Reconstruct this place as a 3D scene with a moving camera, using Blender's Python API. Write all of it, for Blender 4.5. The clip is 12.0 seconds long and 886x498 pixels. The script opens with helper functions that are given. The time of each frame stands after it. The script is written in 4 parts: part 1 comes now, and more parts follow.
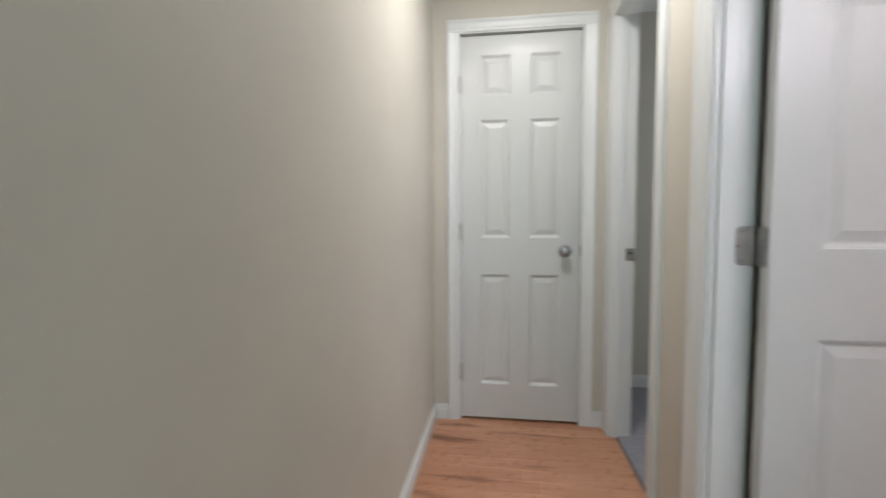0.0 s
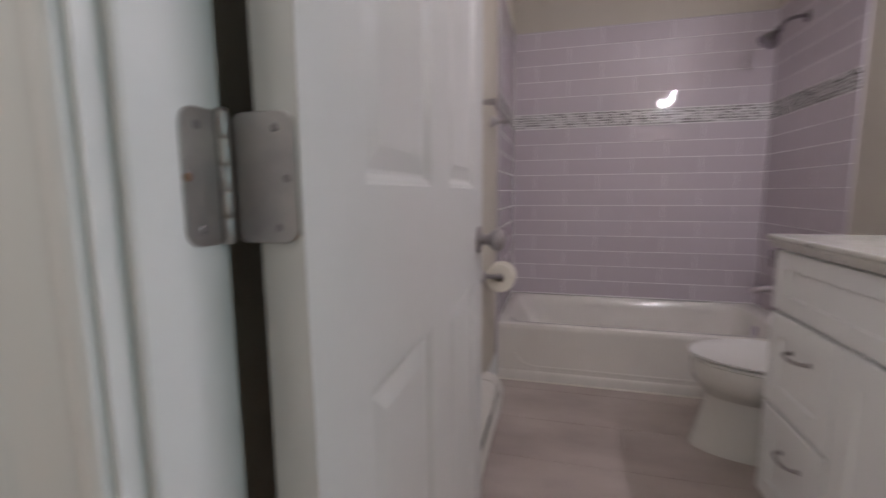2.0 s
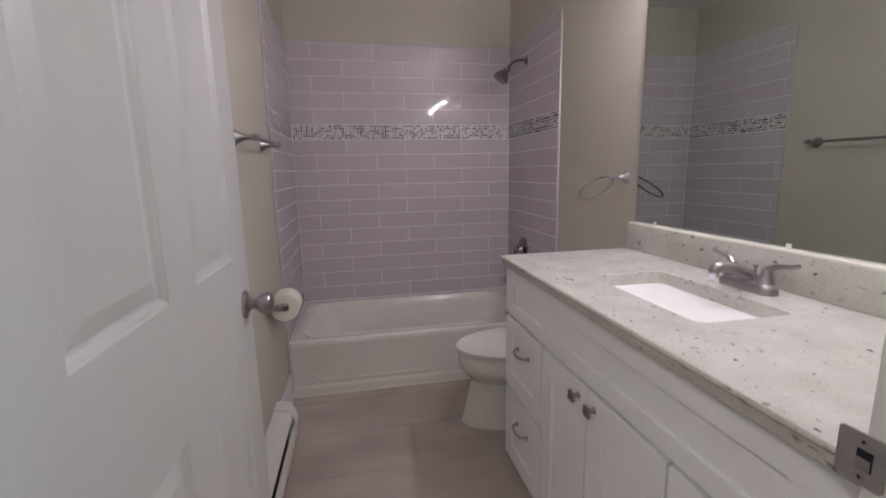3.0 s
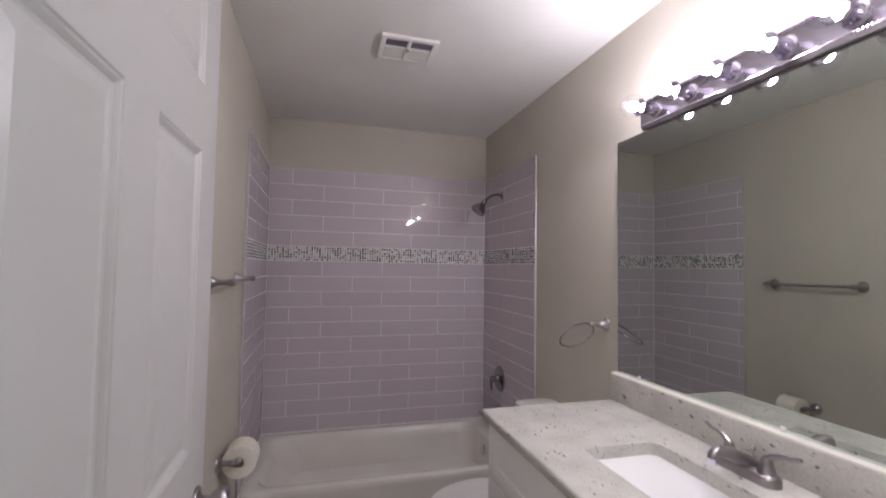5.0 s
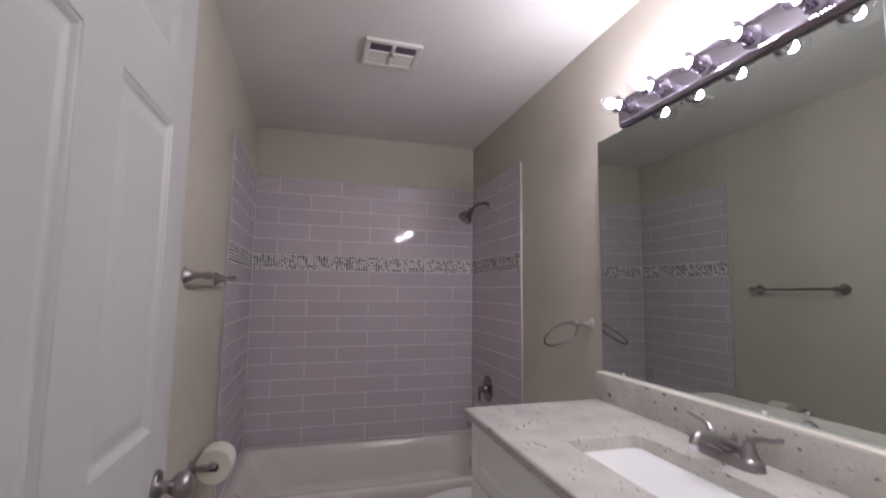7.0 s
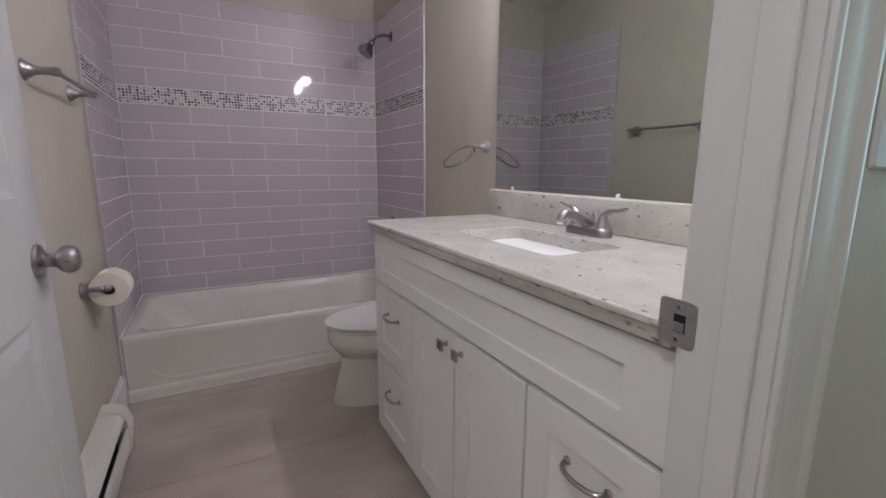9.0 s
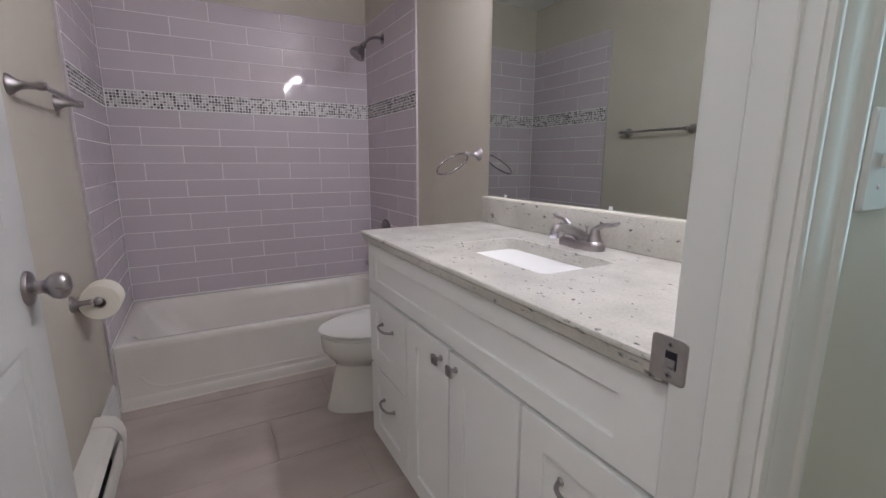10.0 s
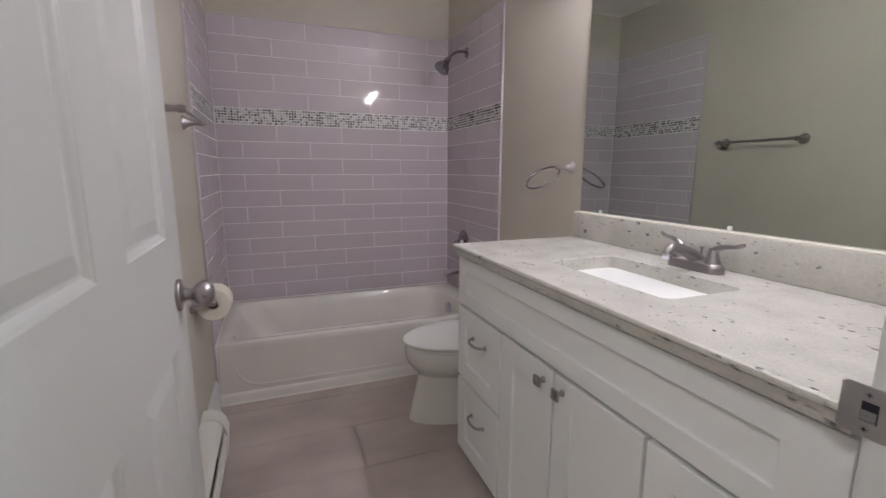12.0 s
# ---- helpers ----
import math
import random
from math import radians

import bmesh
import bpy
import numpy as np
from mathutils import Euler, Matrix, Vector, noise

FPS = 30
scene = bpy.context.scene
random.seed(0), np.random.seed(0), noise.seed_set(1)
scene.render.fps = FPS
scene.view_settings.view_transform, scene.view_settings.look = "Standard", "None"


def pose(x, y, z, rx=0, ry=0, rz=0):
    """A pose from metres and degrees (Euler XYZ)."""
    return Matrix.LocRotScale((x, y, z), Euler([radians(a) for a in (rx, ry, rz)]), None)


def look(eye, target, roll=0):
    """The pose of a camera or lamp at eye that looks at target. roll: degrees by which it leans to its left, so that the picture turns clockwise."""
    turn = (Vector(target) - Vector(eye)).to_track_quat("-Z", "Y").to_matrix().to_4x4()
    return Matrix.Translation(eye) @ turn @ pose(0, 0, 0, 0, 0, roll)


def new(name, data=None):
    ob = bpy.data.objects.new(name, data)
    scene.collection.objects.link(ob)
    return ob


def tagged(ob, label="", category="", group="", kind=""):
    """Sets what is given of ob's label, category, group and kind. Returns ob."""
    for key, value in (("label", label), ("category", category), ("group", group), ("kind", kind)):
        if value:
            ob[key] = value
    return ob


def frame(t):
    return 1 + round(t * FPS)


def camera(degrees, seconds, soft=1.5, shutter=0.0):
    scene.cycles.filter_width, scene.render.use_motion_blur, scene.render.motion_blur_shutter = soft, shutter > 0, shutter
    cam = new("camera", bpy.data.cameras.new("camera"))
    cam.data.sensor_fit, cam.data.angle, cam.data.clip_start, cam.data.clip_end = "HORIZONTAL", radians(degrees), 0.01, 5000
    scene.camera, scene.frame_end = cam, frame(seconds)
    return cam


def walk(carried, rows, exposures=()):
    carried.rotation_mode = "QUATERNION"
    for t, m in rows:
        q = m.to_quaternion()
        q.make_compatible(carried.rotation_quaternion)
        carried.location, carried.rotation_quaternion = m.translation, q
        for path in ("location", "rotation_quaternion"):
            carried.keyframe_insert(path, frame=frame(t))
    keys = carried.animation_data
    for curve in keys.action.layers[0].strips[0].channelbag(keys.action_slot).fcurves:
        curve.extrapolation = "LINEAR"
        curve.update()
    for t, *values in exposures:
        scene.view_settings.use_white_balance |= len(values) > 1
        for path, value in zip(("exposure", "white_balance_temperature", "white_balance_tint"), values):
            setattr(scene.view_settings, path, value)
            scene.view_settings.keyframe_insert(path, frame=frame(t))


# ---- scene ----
cam = camera(91.0, 12.0, shutter=0.5)
PATH = [
    (0, (-0.620, 0.251, 1.104), (-0.888, 2.228, 0.972), -0.3),
    (0.5, (-0.535, 0.565, 1.058), (-0.181, 2.528, 0.914), -0.2),
    (1, (-0.426, 0.845, 1.008), (0.564, 2.569, 0.790), -0.1),
    (1.5, (-0.271, 1.107, 1.001), (1.244, 2.389, 0.756), 0.2),
    (2, (-0.270, 1.219, 1.021), (1.649, 1.724, 0.764), -0.4),
    (2.5, (-0.280, 1.150, 1.115), (1.680, 1.037, 0.734), 0.2),
    (2.7, (-0.315, 1.125, 1.166), (1.617, 0.827, 0.743), -0.7),
    (4.3, (-0.250, 1.163, 1.304), (1.671, 0.627, 1.161), 1.0),
    (4.5, (-0.248, 1.161, 1.338), (1.678, 0.629, 1.249), 0.9),
    (5, (-0.241, 1.163, 1.404), (1.686, 0.635, 1.492), 0.9),
    (5.5, (-0.241, 1.166, 1.445), (1.677, 0.648, 1.676), 1.0),
    (6, (-0.239, 1.158, 1.454), (1.671, 0.641, 1.742), 0.9),
    (6.5, (-0.237, 1.141, 1.400), (1.671, 0.619, 1.695), 0.9),
    (7, (-0.241, 1.115, 1.301), (1.671, 0.563, 1.498), 0.7),
    (7.5, (-0.253, 1.106, 1.224), (1.639, 0.457, 1.219), 0.6),
    (7.7, (-0.267, 1.116, 1.203), (1.607, 0.427, 1.101), 0.4),
    (9.3, (-0.300, 1.100, 1.079), (1.422, 0.157, 0.697), 0.3),
    (9.5, (-0.301, 1.103, 1.097), (1.418, 0.155, 0.709), 0.3),
    (10, (-0.290, 1.100, 1.143), (1.427, 0.152, 0.750), 0.1),
    (10.5, (-0.273, 1.125, 1.149), (1.443, 0.172, 0.765), 0.3),
    (11, (-0.233, 1.165, 1.134), (1.490, 0.222, 0.755), 0.3),
    (11.5, (-0.216, 1.187, 1.155), (1.567, 0.358, 0.788), 0.2),
    (12, (-0.225, 1.208, 1.163), (1.612, 0.500, 0.807), 0.2),
]
walk(cam, [(t, look(eye, target, roll)) for t, eye, target, roll in PATH],
     exposures=[(0, 0.71, 6500, 7), (0.5, 0.58, 6500, 7), (1, 0.52, 6500, 7), (2, 0.31, 6600, 10), (2.7, 0.30, 6600, 10), (4.3, 0.28, 6500, 10), (5, 0.25, 6500, 11),
                (6.5, 0.08, 6450, 11), (7.5, 0.09, 6450, 10), (9.3, 0.40, 6300, 7), (10.5, 0.45, 6350, 6), (12, 0.46, 6500, 6)])

# ---- the plan, in metres ----
XH, XB = -0.080, 0.020          # hall face and bathroom face of the wall between them
HALL_W, HALL_N, HALL_S = -0.99, 2.60, -1.3
BACK, LEFT, CEIL = 2.815, 1.528, 2.392
JAMB_S, JAMB_N, HEAD = 0.590, 1.474, 2.078
ROOM_S, ROOM_N = 1.893, 2.495    # the doorway of the next room
TILE_X, TILE_TOP, TUB_TOP = 2.0, 2.052, 0.318

# ---- light ----
world = bpy.data.worlds.new("world")
scene.world = world
world.use_nodes = True
world.node_tree.nodes["Background"].inputs[0].default_value = (0.5, 0.55, 0.6, 1)
world.node_tree.nodes["Background"].inputs[1].default_value = 0.02
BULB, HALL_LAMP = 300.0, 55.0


def area_light(name, m, w, h, power, colour):
    d = bpy.data.lights.new(name, "AREA")
    d.shape, d.size, d.size_y, d.energy, d.color = "RECTANGLE", w, h, power, colour
    ob = new(name, d)
    ob.matrix_world = m
    return ob


area_light("hall_window_light", pose(-0.55, HALL_S - 0.04, 1.36, 90, 0, 0), 0.72, 1.3, 9.0, (0.60, 0.88, 1.0))
# unseen fill, added to brighten the next room from a gap in its wall
area_light("room_fill_light", pose(1.65, 2.5, 1.4, 90, 0, 90), 0.9, 1.1, 7.0, (0.80, 0.90, 1.0))

# ---- materials ----


def mat(name, colour, rough=0.5, metal=0.0, coat=0.0, spec=0.5):
    m = bpy.data.materials.new(name)
    m.use_nodes = True
    b = m.node_tree.nodes["Principled BSDF"]
    b.inputs["Base Color"].default_value = (*colour, 1)
    b.inputs["Roughness"].default_value = rough
    b.inputs["Metallic"].default_value = metal
    b.inputs["Coat Weight"].default_value = coat
    b.inputs["Specular IOR Level"].default_value = spec
    return m


def node(m, kind, **values):
    n = m.node_tree.nodes.new(kind)
    for k, v in values.items():
        n.inputs[k.replace("_", " ")].default_value = v
    return n


def link(m, a, b):
    m.node_tree.links.new(a, b)


def place(m, scale=(1, 1, 1)):
    """World position, scaled."""
    g = m.node_tree.nodes.new("ShaderNodeNewGeometry")
    v = m.node_tree.nodes.new("ShaderNodeVectorMath")
    v.operation = "MULTIPLY"
    v.inputs[1].default_value = scale
    link(m, g.outputs["Position"], v.inputs[0])
    return v.outputs[0]


def noise_of(m, scale, detail=3.0, stretch=(1, 1, 1)):
    n = node(m, "ShaderNodeTexNoise", Scale=scale, Detail=detail)
    link(m, place(m, stretch), n.inputs["Vector"])
    return n.outputs["Fac"]


def ramp(m, fac, stops):
    r = m.node_tree.nodes.new("ShaderNodeValToRGB")
    e = r.color_ramp.elements
    while len(e) < len(stops):
        e.new(0.5)
    for el, (p, c) in zip(e, stops):
        el.position, el.color = p, (*c, 1)
    link(m, fac, r.inputs[0])
    return r.outputs[0]


def mixed(m, fac, a, b, mode="MIX"):
    n = m.node_tree.nodes.new("ShaderNodeMix")
    n.data_type, n.blend_type = "RGBA", mode
    for sock, v in ((n.inputs[0], fac), (n.inputs[6], a), (n.inputs[7], b)):
        if isinstance(v, (int, float)):
            sock.default_value = v
        elif isinstance(v, tuple):
            sock.default_value = (*v, 1)
        else:
            link(m, v, sock)
    return n.outputs[2]


def surface(m, colour=None, rough=None, bump=None, strength=0.2, distance=0.002):
    b = m.node_tree.nodes["Principled BSDF"]
    if colour is not None:
        link(m, colour, b.inputs["Base Color"])
    if rough is not None:
        link(m, rough, b.inputs["Roughness"])
    if bump is not None:
        n = node(m, "ShaderNodeBump", Strength=strength, Distance=distance)
        link(m, bump, n.inputs["Height"])
        link(m, n.outputs[0], b.inputs["Normal"])
    return m


def grey_ramp(m, fac, lo, hi):
    return ramp(m, fac, [(0.3, (lo, lo, lo)), (0.7, (hi, hi, hi))])


def shade(c, k):
    return tuple(v * k for v in c)


def object_random(m):
    return m.node_tree.nodes.new("ShaderNodeObjectInfo").outputs["Random"]


def wall_paint(name, c):
    m = mat(name, c, 0.75, spec=0.3)
    big = noise_of(m, 1.7, 4)
    return surface(m, ramp(m, big, [(0.25, shade(c, 0.93)), (0.75, shade(c, 1.05))]),
                   grey_ramp(m, noise_of(m, 9), 0.66, 0.82), noise_of(m, 260, 4), 0.12, 0.0012)


def gloss_paint(name, c, rough=0.32, grain=0.02):
    m = mat(name, c, rough)
    big = noise_of(m, 2.5, 5)
    return surface(m, ramp(m, big, [(0.25, shade(c, 0.97)), (0.75, shade(c, 1.02))]),
                   grey_ramp(m, noise_of(m, 22), rough - 0.015, rough + 0.02), noise_of(m, 75, 4, (1, 1, 0.06)), grain, 0.001)


GREIGE = (0.565, 0.525, 0.455)
M_WALL = wall_paint("greige_wall_paint", GREIGE)
M_CEIL = wall_paint("ceiling_paint", (0.79, 0.78, 0.75))
M_TRIM = gloss_paint("white_trim_paint", (0.70, 0.70, 0.69))
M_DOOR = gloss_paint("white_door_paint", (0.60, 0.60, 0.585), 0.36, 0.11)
M_CAB = gloss_paint("white_cabinet_paint", (0.83, 0.83, 0.82), 0.30)
M_HEAT = gloss_paint("heater_enamel", (0.70, 0.68, 0.63), 0.35)
M_DARK = mat("dark_void", (0.012, 0.010, 0.018), 0.8)
M_SLOT = mat("heater_slot_dark", (0.012, 0.012, 0.014), 0.6)

M_TILE = mat("lilac_grey_glazed_tile", (0.36, 0.32, 0.345), 0.10)
surface(M_TILE, mixed(M_TILE, noise_of(M_TILE, 6, 4),
                      ramp(M_TILE, object_random(M_TILE), [(0.0, (0.56, 0.50, 0.542)), (1.0, (0.625, 0.567, 0.607))]),
                      (0.585, 0.527, 0.567)),
        grey_ramp(M_TILE, noise_of(M_TILE, 14, 4), 0.012, 0.03), noise_of(M_TILE, 11, 1), 0.34, 0.003)
M_GROUT = mat("pale_tile_grout", (0.60, 0.57, 0.58), 0.85)
surface(M_GROUT, ramp(M_GROUT, noise_of(M_GROUT, 40, 3), [(0.3, (0.82, 0.80, 0.80)), (0.7, (0.91, 0.89, 0.89))]))
M_TILETRIM = gloss_paint("tile_edge_trim", (0.54, 0.50, 0.53), 0.35)

M_MOSAIC = mat("glass_and_stone_mosaic", (0.4, 0.4, 0.4), 0.12)
_isl = M_MOSAIC.node_tree.nodes.new("ShaderNodeNewGeometry").outputs["Random Per Island"]
_mr = ramp(M_MOSAIC, _isl, [(0.0, (0.045, 0.038, 0.035)), (0.18, (0.10, 0.10, 0.09)), (0.33, (0.24, 0.26, 0.23)), (0.43, (0.58, 0.55, 0.56)),
                            (0.62, (0.68, 0.65, 0.66)), (0.82, (0.50, 0.48, 0.48)), (0.94, (0.20, 0.20, 0.18))])
M_MOSAIC.node_tree.nodes[-1].color_ramp.interpolation = "CONSTANT"
surface(M_MOSAIC, _mr, None, noise_of(M_MOSAIC, 90, 2), 0.2, 0.001)

M_TUB = mat("white_tub_enamel", (0.79, 0.76, 0.71), 0.09)
surface(M_TUB, ramp(M_TUB, noise_of(M_TUB, 4, 4), [(0.3, (0.76, 0.73, 0.68)), (0.7, (0.81, 0.78, 0.73))]),
        grey_ramp(M_TUB, noise_of(M_TUB, 12), 0.07, 0.14), noise_of(M_TUB, 9, 2), 0.03, 0.003)
M_PORC = mat("white_porcelain", (0.77, 0.75, 0.71), 0.07)
surface(M_PORC, None, grey_ramp(M_PORC, noise_of(M_PORC, 12), 0.05, 0.11))
M_SEAT = mat("white_seat_plastic", (0.82, 0.81, 0.78), 0.3)
M_NICKEL = mat("brushed_nickel", (0.40, 0.375, 0.385), 0.27, 1.0)
surface(M_NICKEL, None, grey_ramp(M_NICKEL, noise_of(M_NICKEL, 60, 2, (1, 1, 6)), 0.27, 0.35))
M_HINGE = mat("satin_hinge_steel", (0.46, 0.43, 0.42), 0.40, 1.0)
surface(M_HINGE, ramp(M_HINGE, noise_of(M_HINGE, 25, 4), [(0.3, (0.40, 0.37, 0.37)), (0.7, (0.52, 0.49, 0.47))]),
        grey_ramp(M_HINGE, noise_of(M_HINGE, 80, 4), 0.34, 0.5))
# lilac cast is the glare around the bulbs, put into the base colour
M_CHROME = mat("polished_chrome", (0.62, 0.585, 0.68), 0.07, 1.0)
M_MIRROR = mat("mirror_silver", (0.63, 0.68, 0.64), 0.005, 1.0)
M_MEDGE = mat("mirror_edge", (0.35, 0.42, 0.38), 0.2)
M_CLIP = mat("clear_plastic_clip", (0.75, 0.77, 0.75), 0.2)
M_RUST = mat("worn_screw_head", (0.28, 0.17, 0.11), 0.6, 0.6)
# polished nickel with the dark reflections it shows put into its colour
M_HEAD = mat("reflection_darkened_nickel", (0.30, 0.28, 0.30), 0.13, 1.0)
M_SCREW = mat("screw_steel", (0.30, 0.28, 0.28), 0.35, 1.0)
M_PAPER = mat("toilet_paper", (0.83, 0.79, 0.70), 0.95, spec=0.1)
surface(M_PAPER, None, None, noise_of(M_PAPER, 300, 3), 0.3, 0.001)
M_CORE = mat("cardboard_core", (0.35, 0.26, 0.18), 0.9)
M_PLATE = mat("white_switch_plastic", (0.66, 0.68, 0.68), 0.6, spec=0.25)
M_CAULK = mat("white_caulk", (0.80, 0.77, 0.69), 0.5)
M_VENT = mat("white_vent_plastic", (0.78, 0.77, 0.73), 0.4)
M_VENT_SHADE = mat("vent_opening_shade", (0.13, 0.11, 0.16), 0.3)

M_STONE = mat("white_speckled_stone", (0.70, 0.69, 0.65), 0.13)


def stone_nodes(m):
    cloud = ramp(m, noise_of(m, 9, 6), [(0.3, (0.50, 0.48, 0.435)), (0.55, (0.60, 0.58, 0.535)), (0.8, (0.67, 0.65, 0.60))])
    grain = mixed(m, 0.18, cloud, ramp(m, noise_of(m, 160, 3), [(0.35, (0.40, 0.39, 0.37)), (0.65, (0.74, 0.73, 0.70))]))
    colour = grain
    for scale, stretch, size, share in ((105.0, (0.45, 1.2, 1.0), 0.38, 0.60), (46.0, (0.55, 1.5, 1.0), 0.31, 0.27)):
        v = node(m, "ShaderNodeTexVoronoi", Scale=scale, Randomness=1.0)
        warp = m.node_tree.nodes.new("ShaderNodeVectorMath")
        warp.operation = "MULTIPLY_ADD"
        warp.inputs[1].default_value = (0.02, 0.02, 0.02)
        jig = node(m, "ShaderNodeTexNoise", Scale=45.0, Detail=3.0)
        link(m, jig.outputs["Color"], warp.inputs[0])
        link(m, place(m, stretch), warp.inputs[2])
        link(m, warp.outputs[0], v.inputs["Vector"])
        sep = m.node_tree.nodes.new("ShaderNodeSeparateColor")
        link(m, v.outputs["Color"], sep.inputs[0])
        reach = node(m, "ShaderNodeMath")
        reach.operation = "MULTIPLY"
        reach.inputs[1].default_value = size
        link(m, sep.outputs[2], reach.inputs[0])
        spot = node(m, "ShaderNodeMath")
        spot.operation = "LESS_THAN"
        link(m, v.outputs["Distance"], spot.inputs[0])
        link(m, reach.outputs[0], spot.inputs[1])
        keep = node(m, "ShaderNodeMath")
        keep.operation = "LESS_THAN"
        patch = node(m, "ShaderNodeMath")
        patch.operation = "MULTIPLY"
        patch.inputs[1].default_value = share
        link(m, ramp(m, noise_of(m, 5.0, 2), [(0.38, (0.18, 0.18, 0.18)), (0.68, (1, 1, 1))]), patch.inputs[0])
        link(m, patch.outputs[0], keep.inputs[1])
        link(m, sep.outputs[0], keep.inputs[0])
        both = node(m, "ShaderNodeMath")
        both.operation = "MULTIPLY"
        link(m, spot.outputs[0], both.inputs[0])
        link(m, keep.outputs[0], both.inputs[1])
        dark = ramp(m, sep.outputs[1], [(0.0, (0.035, 0.04, 0.06)), (0.6, (0.10, 0.10, 0.12)), (1.0, (0.26, 0.24, 0.23))])
        colour = mixed(m, both.outputs[0], colour, dark)
    surface(m, colour, grey_ramp(m, noise_of(m, 30, 3), 0.10, 0.16))


stone_nodes(M_STONE)

M_FTILE = mat("greige_floor_tile", (0.34, 0.30, 0.27), 0.32)
_ft = mixed(M_FTILE, 0.34, ramp(M_FTILE, noise_of(M_FTILE, 4, 6, (1.3, 0.6, 1)), [(0.28, (0.33, 0.275, 0.25)), (0.72, (0.56, 0.485, 0.445))]),
            ramp(M_FTILE, object_random(M_FTILE), [(0.0, (0.42, 0.355, 0.315)), (1.0, (0.49, 0.42, 0.38))]))
surface(M_FTILE, _ft, grey_ramp(M_FTILE, noise_of(M_FTILE, 6, 2), 0.34, 0.40))
M_FGROUT = mat("floor_grout", (0.47, 0.41, 0.375), 0.9)

M_WOOD = mat("orange_oak_floor", (0.42, 0.19, 0.08), 0.30)
_w1 = noise_of(M_WOOD, 5, 7, (0.9, 9, 1))
_w2 = noise_of(M_WOOD, 1.9, 4, (1.0, 6.5, 1))
_wc = mixed(M_WOOD, 0.45, ramp(M_WOOD, _w1, [(0.25, (0.36, 0.155, 0.085)), (0.75, (0.58, 0.30, 0.18))]),
            ramp(M_WOOD, object_random(M_WOOD), [(0.0, (0.42, 0.19, 0.105)), (1.0, (0.60, 0.32, 0.20))]))
_wk = ramp(M_WOOD, _w2, [(0.30, (0.42, 0.33, 0.29)), (0.42, (1, 1, 1))])
surface(M_WOOD, mixed(M_WOOD, 0.9, _wc, _wk, "MULTIPLY"), grey_ramp(M_WOOD, noise_of(M_WOOD, 30, 4), 0.24, 0.4), _w1, 0.08, 0.001)
M_CARPET = mat("grey_carpet", (0.30, 0.29, 0.31), 0.98, spec=0.05)
surface(M_CARPET, ramp(M_CARPET, noise_of(M_CARPET, 150, 4), [(0.3, (0.20, 0.19, 0.21)), (0.7, (0.38, 0.36, 0.39))]), None, noise_of(M_CARPET, 400, 3), 0.7, 0.006)

M_GLOW = bpy.data.materials.new("lit_bulb_glass")
M_GLOW.use_nodes = True
_nt = M_GLOW.node_tree
_em = _nt.nodes.new("ShaderNodeEmission")
_em.inputs[0].default_value, _em.inputs[1].default_value = (0.99, 0.935, 1.06, 1), BULB
link(M_GLOW, _em.outputs[0], _nt.nodes["Material Output"].inputs[0])
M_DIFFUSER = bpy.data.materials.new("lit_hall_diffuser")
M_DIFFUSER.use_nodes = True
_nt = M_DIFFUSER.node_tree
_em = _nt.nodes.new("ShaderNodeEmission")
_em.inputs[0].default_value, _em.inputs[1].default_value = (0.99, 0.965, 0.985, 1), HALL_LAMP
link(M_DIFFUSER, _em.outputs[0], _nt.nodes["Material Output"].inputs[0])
M_GLOBE = bpy.data.materials.new("clear_bulb_glass")
M_GLOBE.use_nodes = True
_nt = M_GLOBE.node_tree
_tr, _gl, _mx = _nt.nodes.new("ShaderNodeBsdfTransparent"), _nt.nodes.new("ShaderNodeBsdfGlossy"), _nt.nodes.new("ShaderNodeMixShader")
_mx.inputs[0].default_value = 0.05
_tr.inputs[0].default_value = (0.96, 0.96, 0.98, 1)
_gl.inputs["Roughness"].default_value = 0.03
link(M_GLOBE, _tr.outputs[0], _mx.inputs[1])
link(M_GLOBE, _gl.outputs[0], _mx.inputs[2])
link(M_GLOBE, _mx.outputs[0], _nt.nodes["Material Output"].inputs[0])

# ---- mesh helpers ----


def box(bm, x0, x1, y0, y1, z0, z1, bevel=0.0, seg=2):
    g = bmesh.ops.create_cube(bm, size=1.0, matrix=Matrix.Translation(((x0 + x1) / 2, (y0 + y1) / 2, (z0 + z1) / 2)) @ Matrix.Diagonal((abs(x1 - x0), abs(y1 - y0), abs(z1 - z0), 1)))
    if bevel > 0:
        edges = list({e for v in g["verts"] for e in v.link_edges})
        bmesh.ops.bevel(bm, geom=edges, offset=bevel, segments=seg, profile=0.5, affect="EDGES")
    return bm


def boxed(x0, x1, y0, y1, z0, z1, bevel=0.0, seg=2):
    return box(bmesh.new(), x0, x1, y0, y1, z0, z1, bevel, seg)


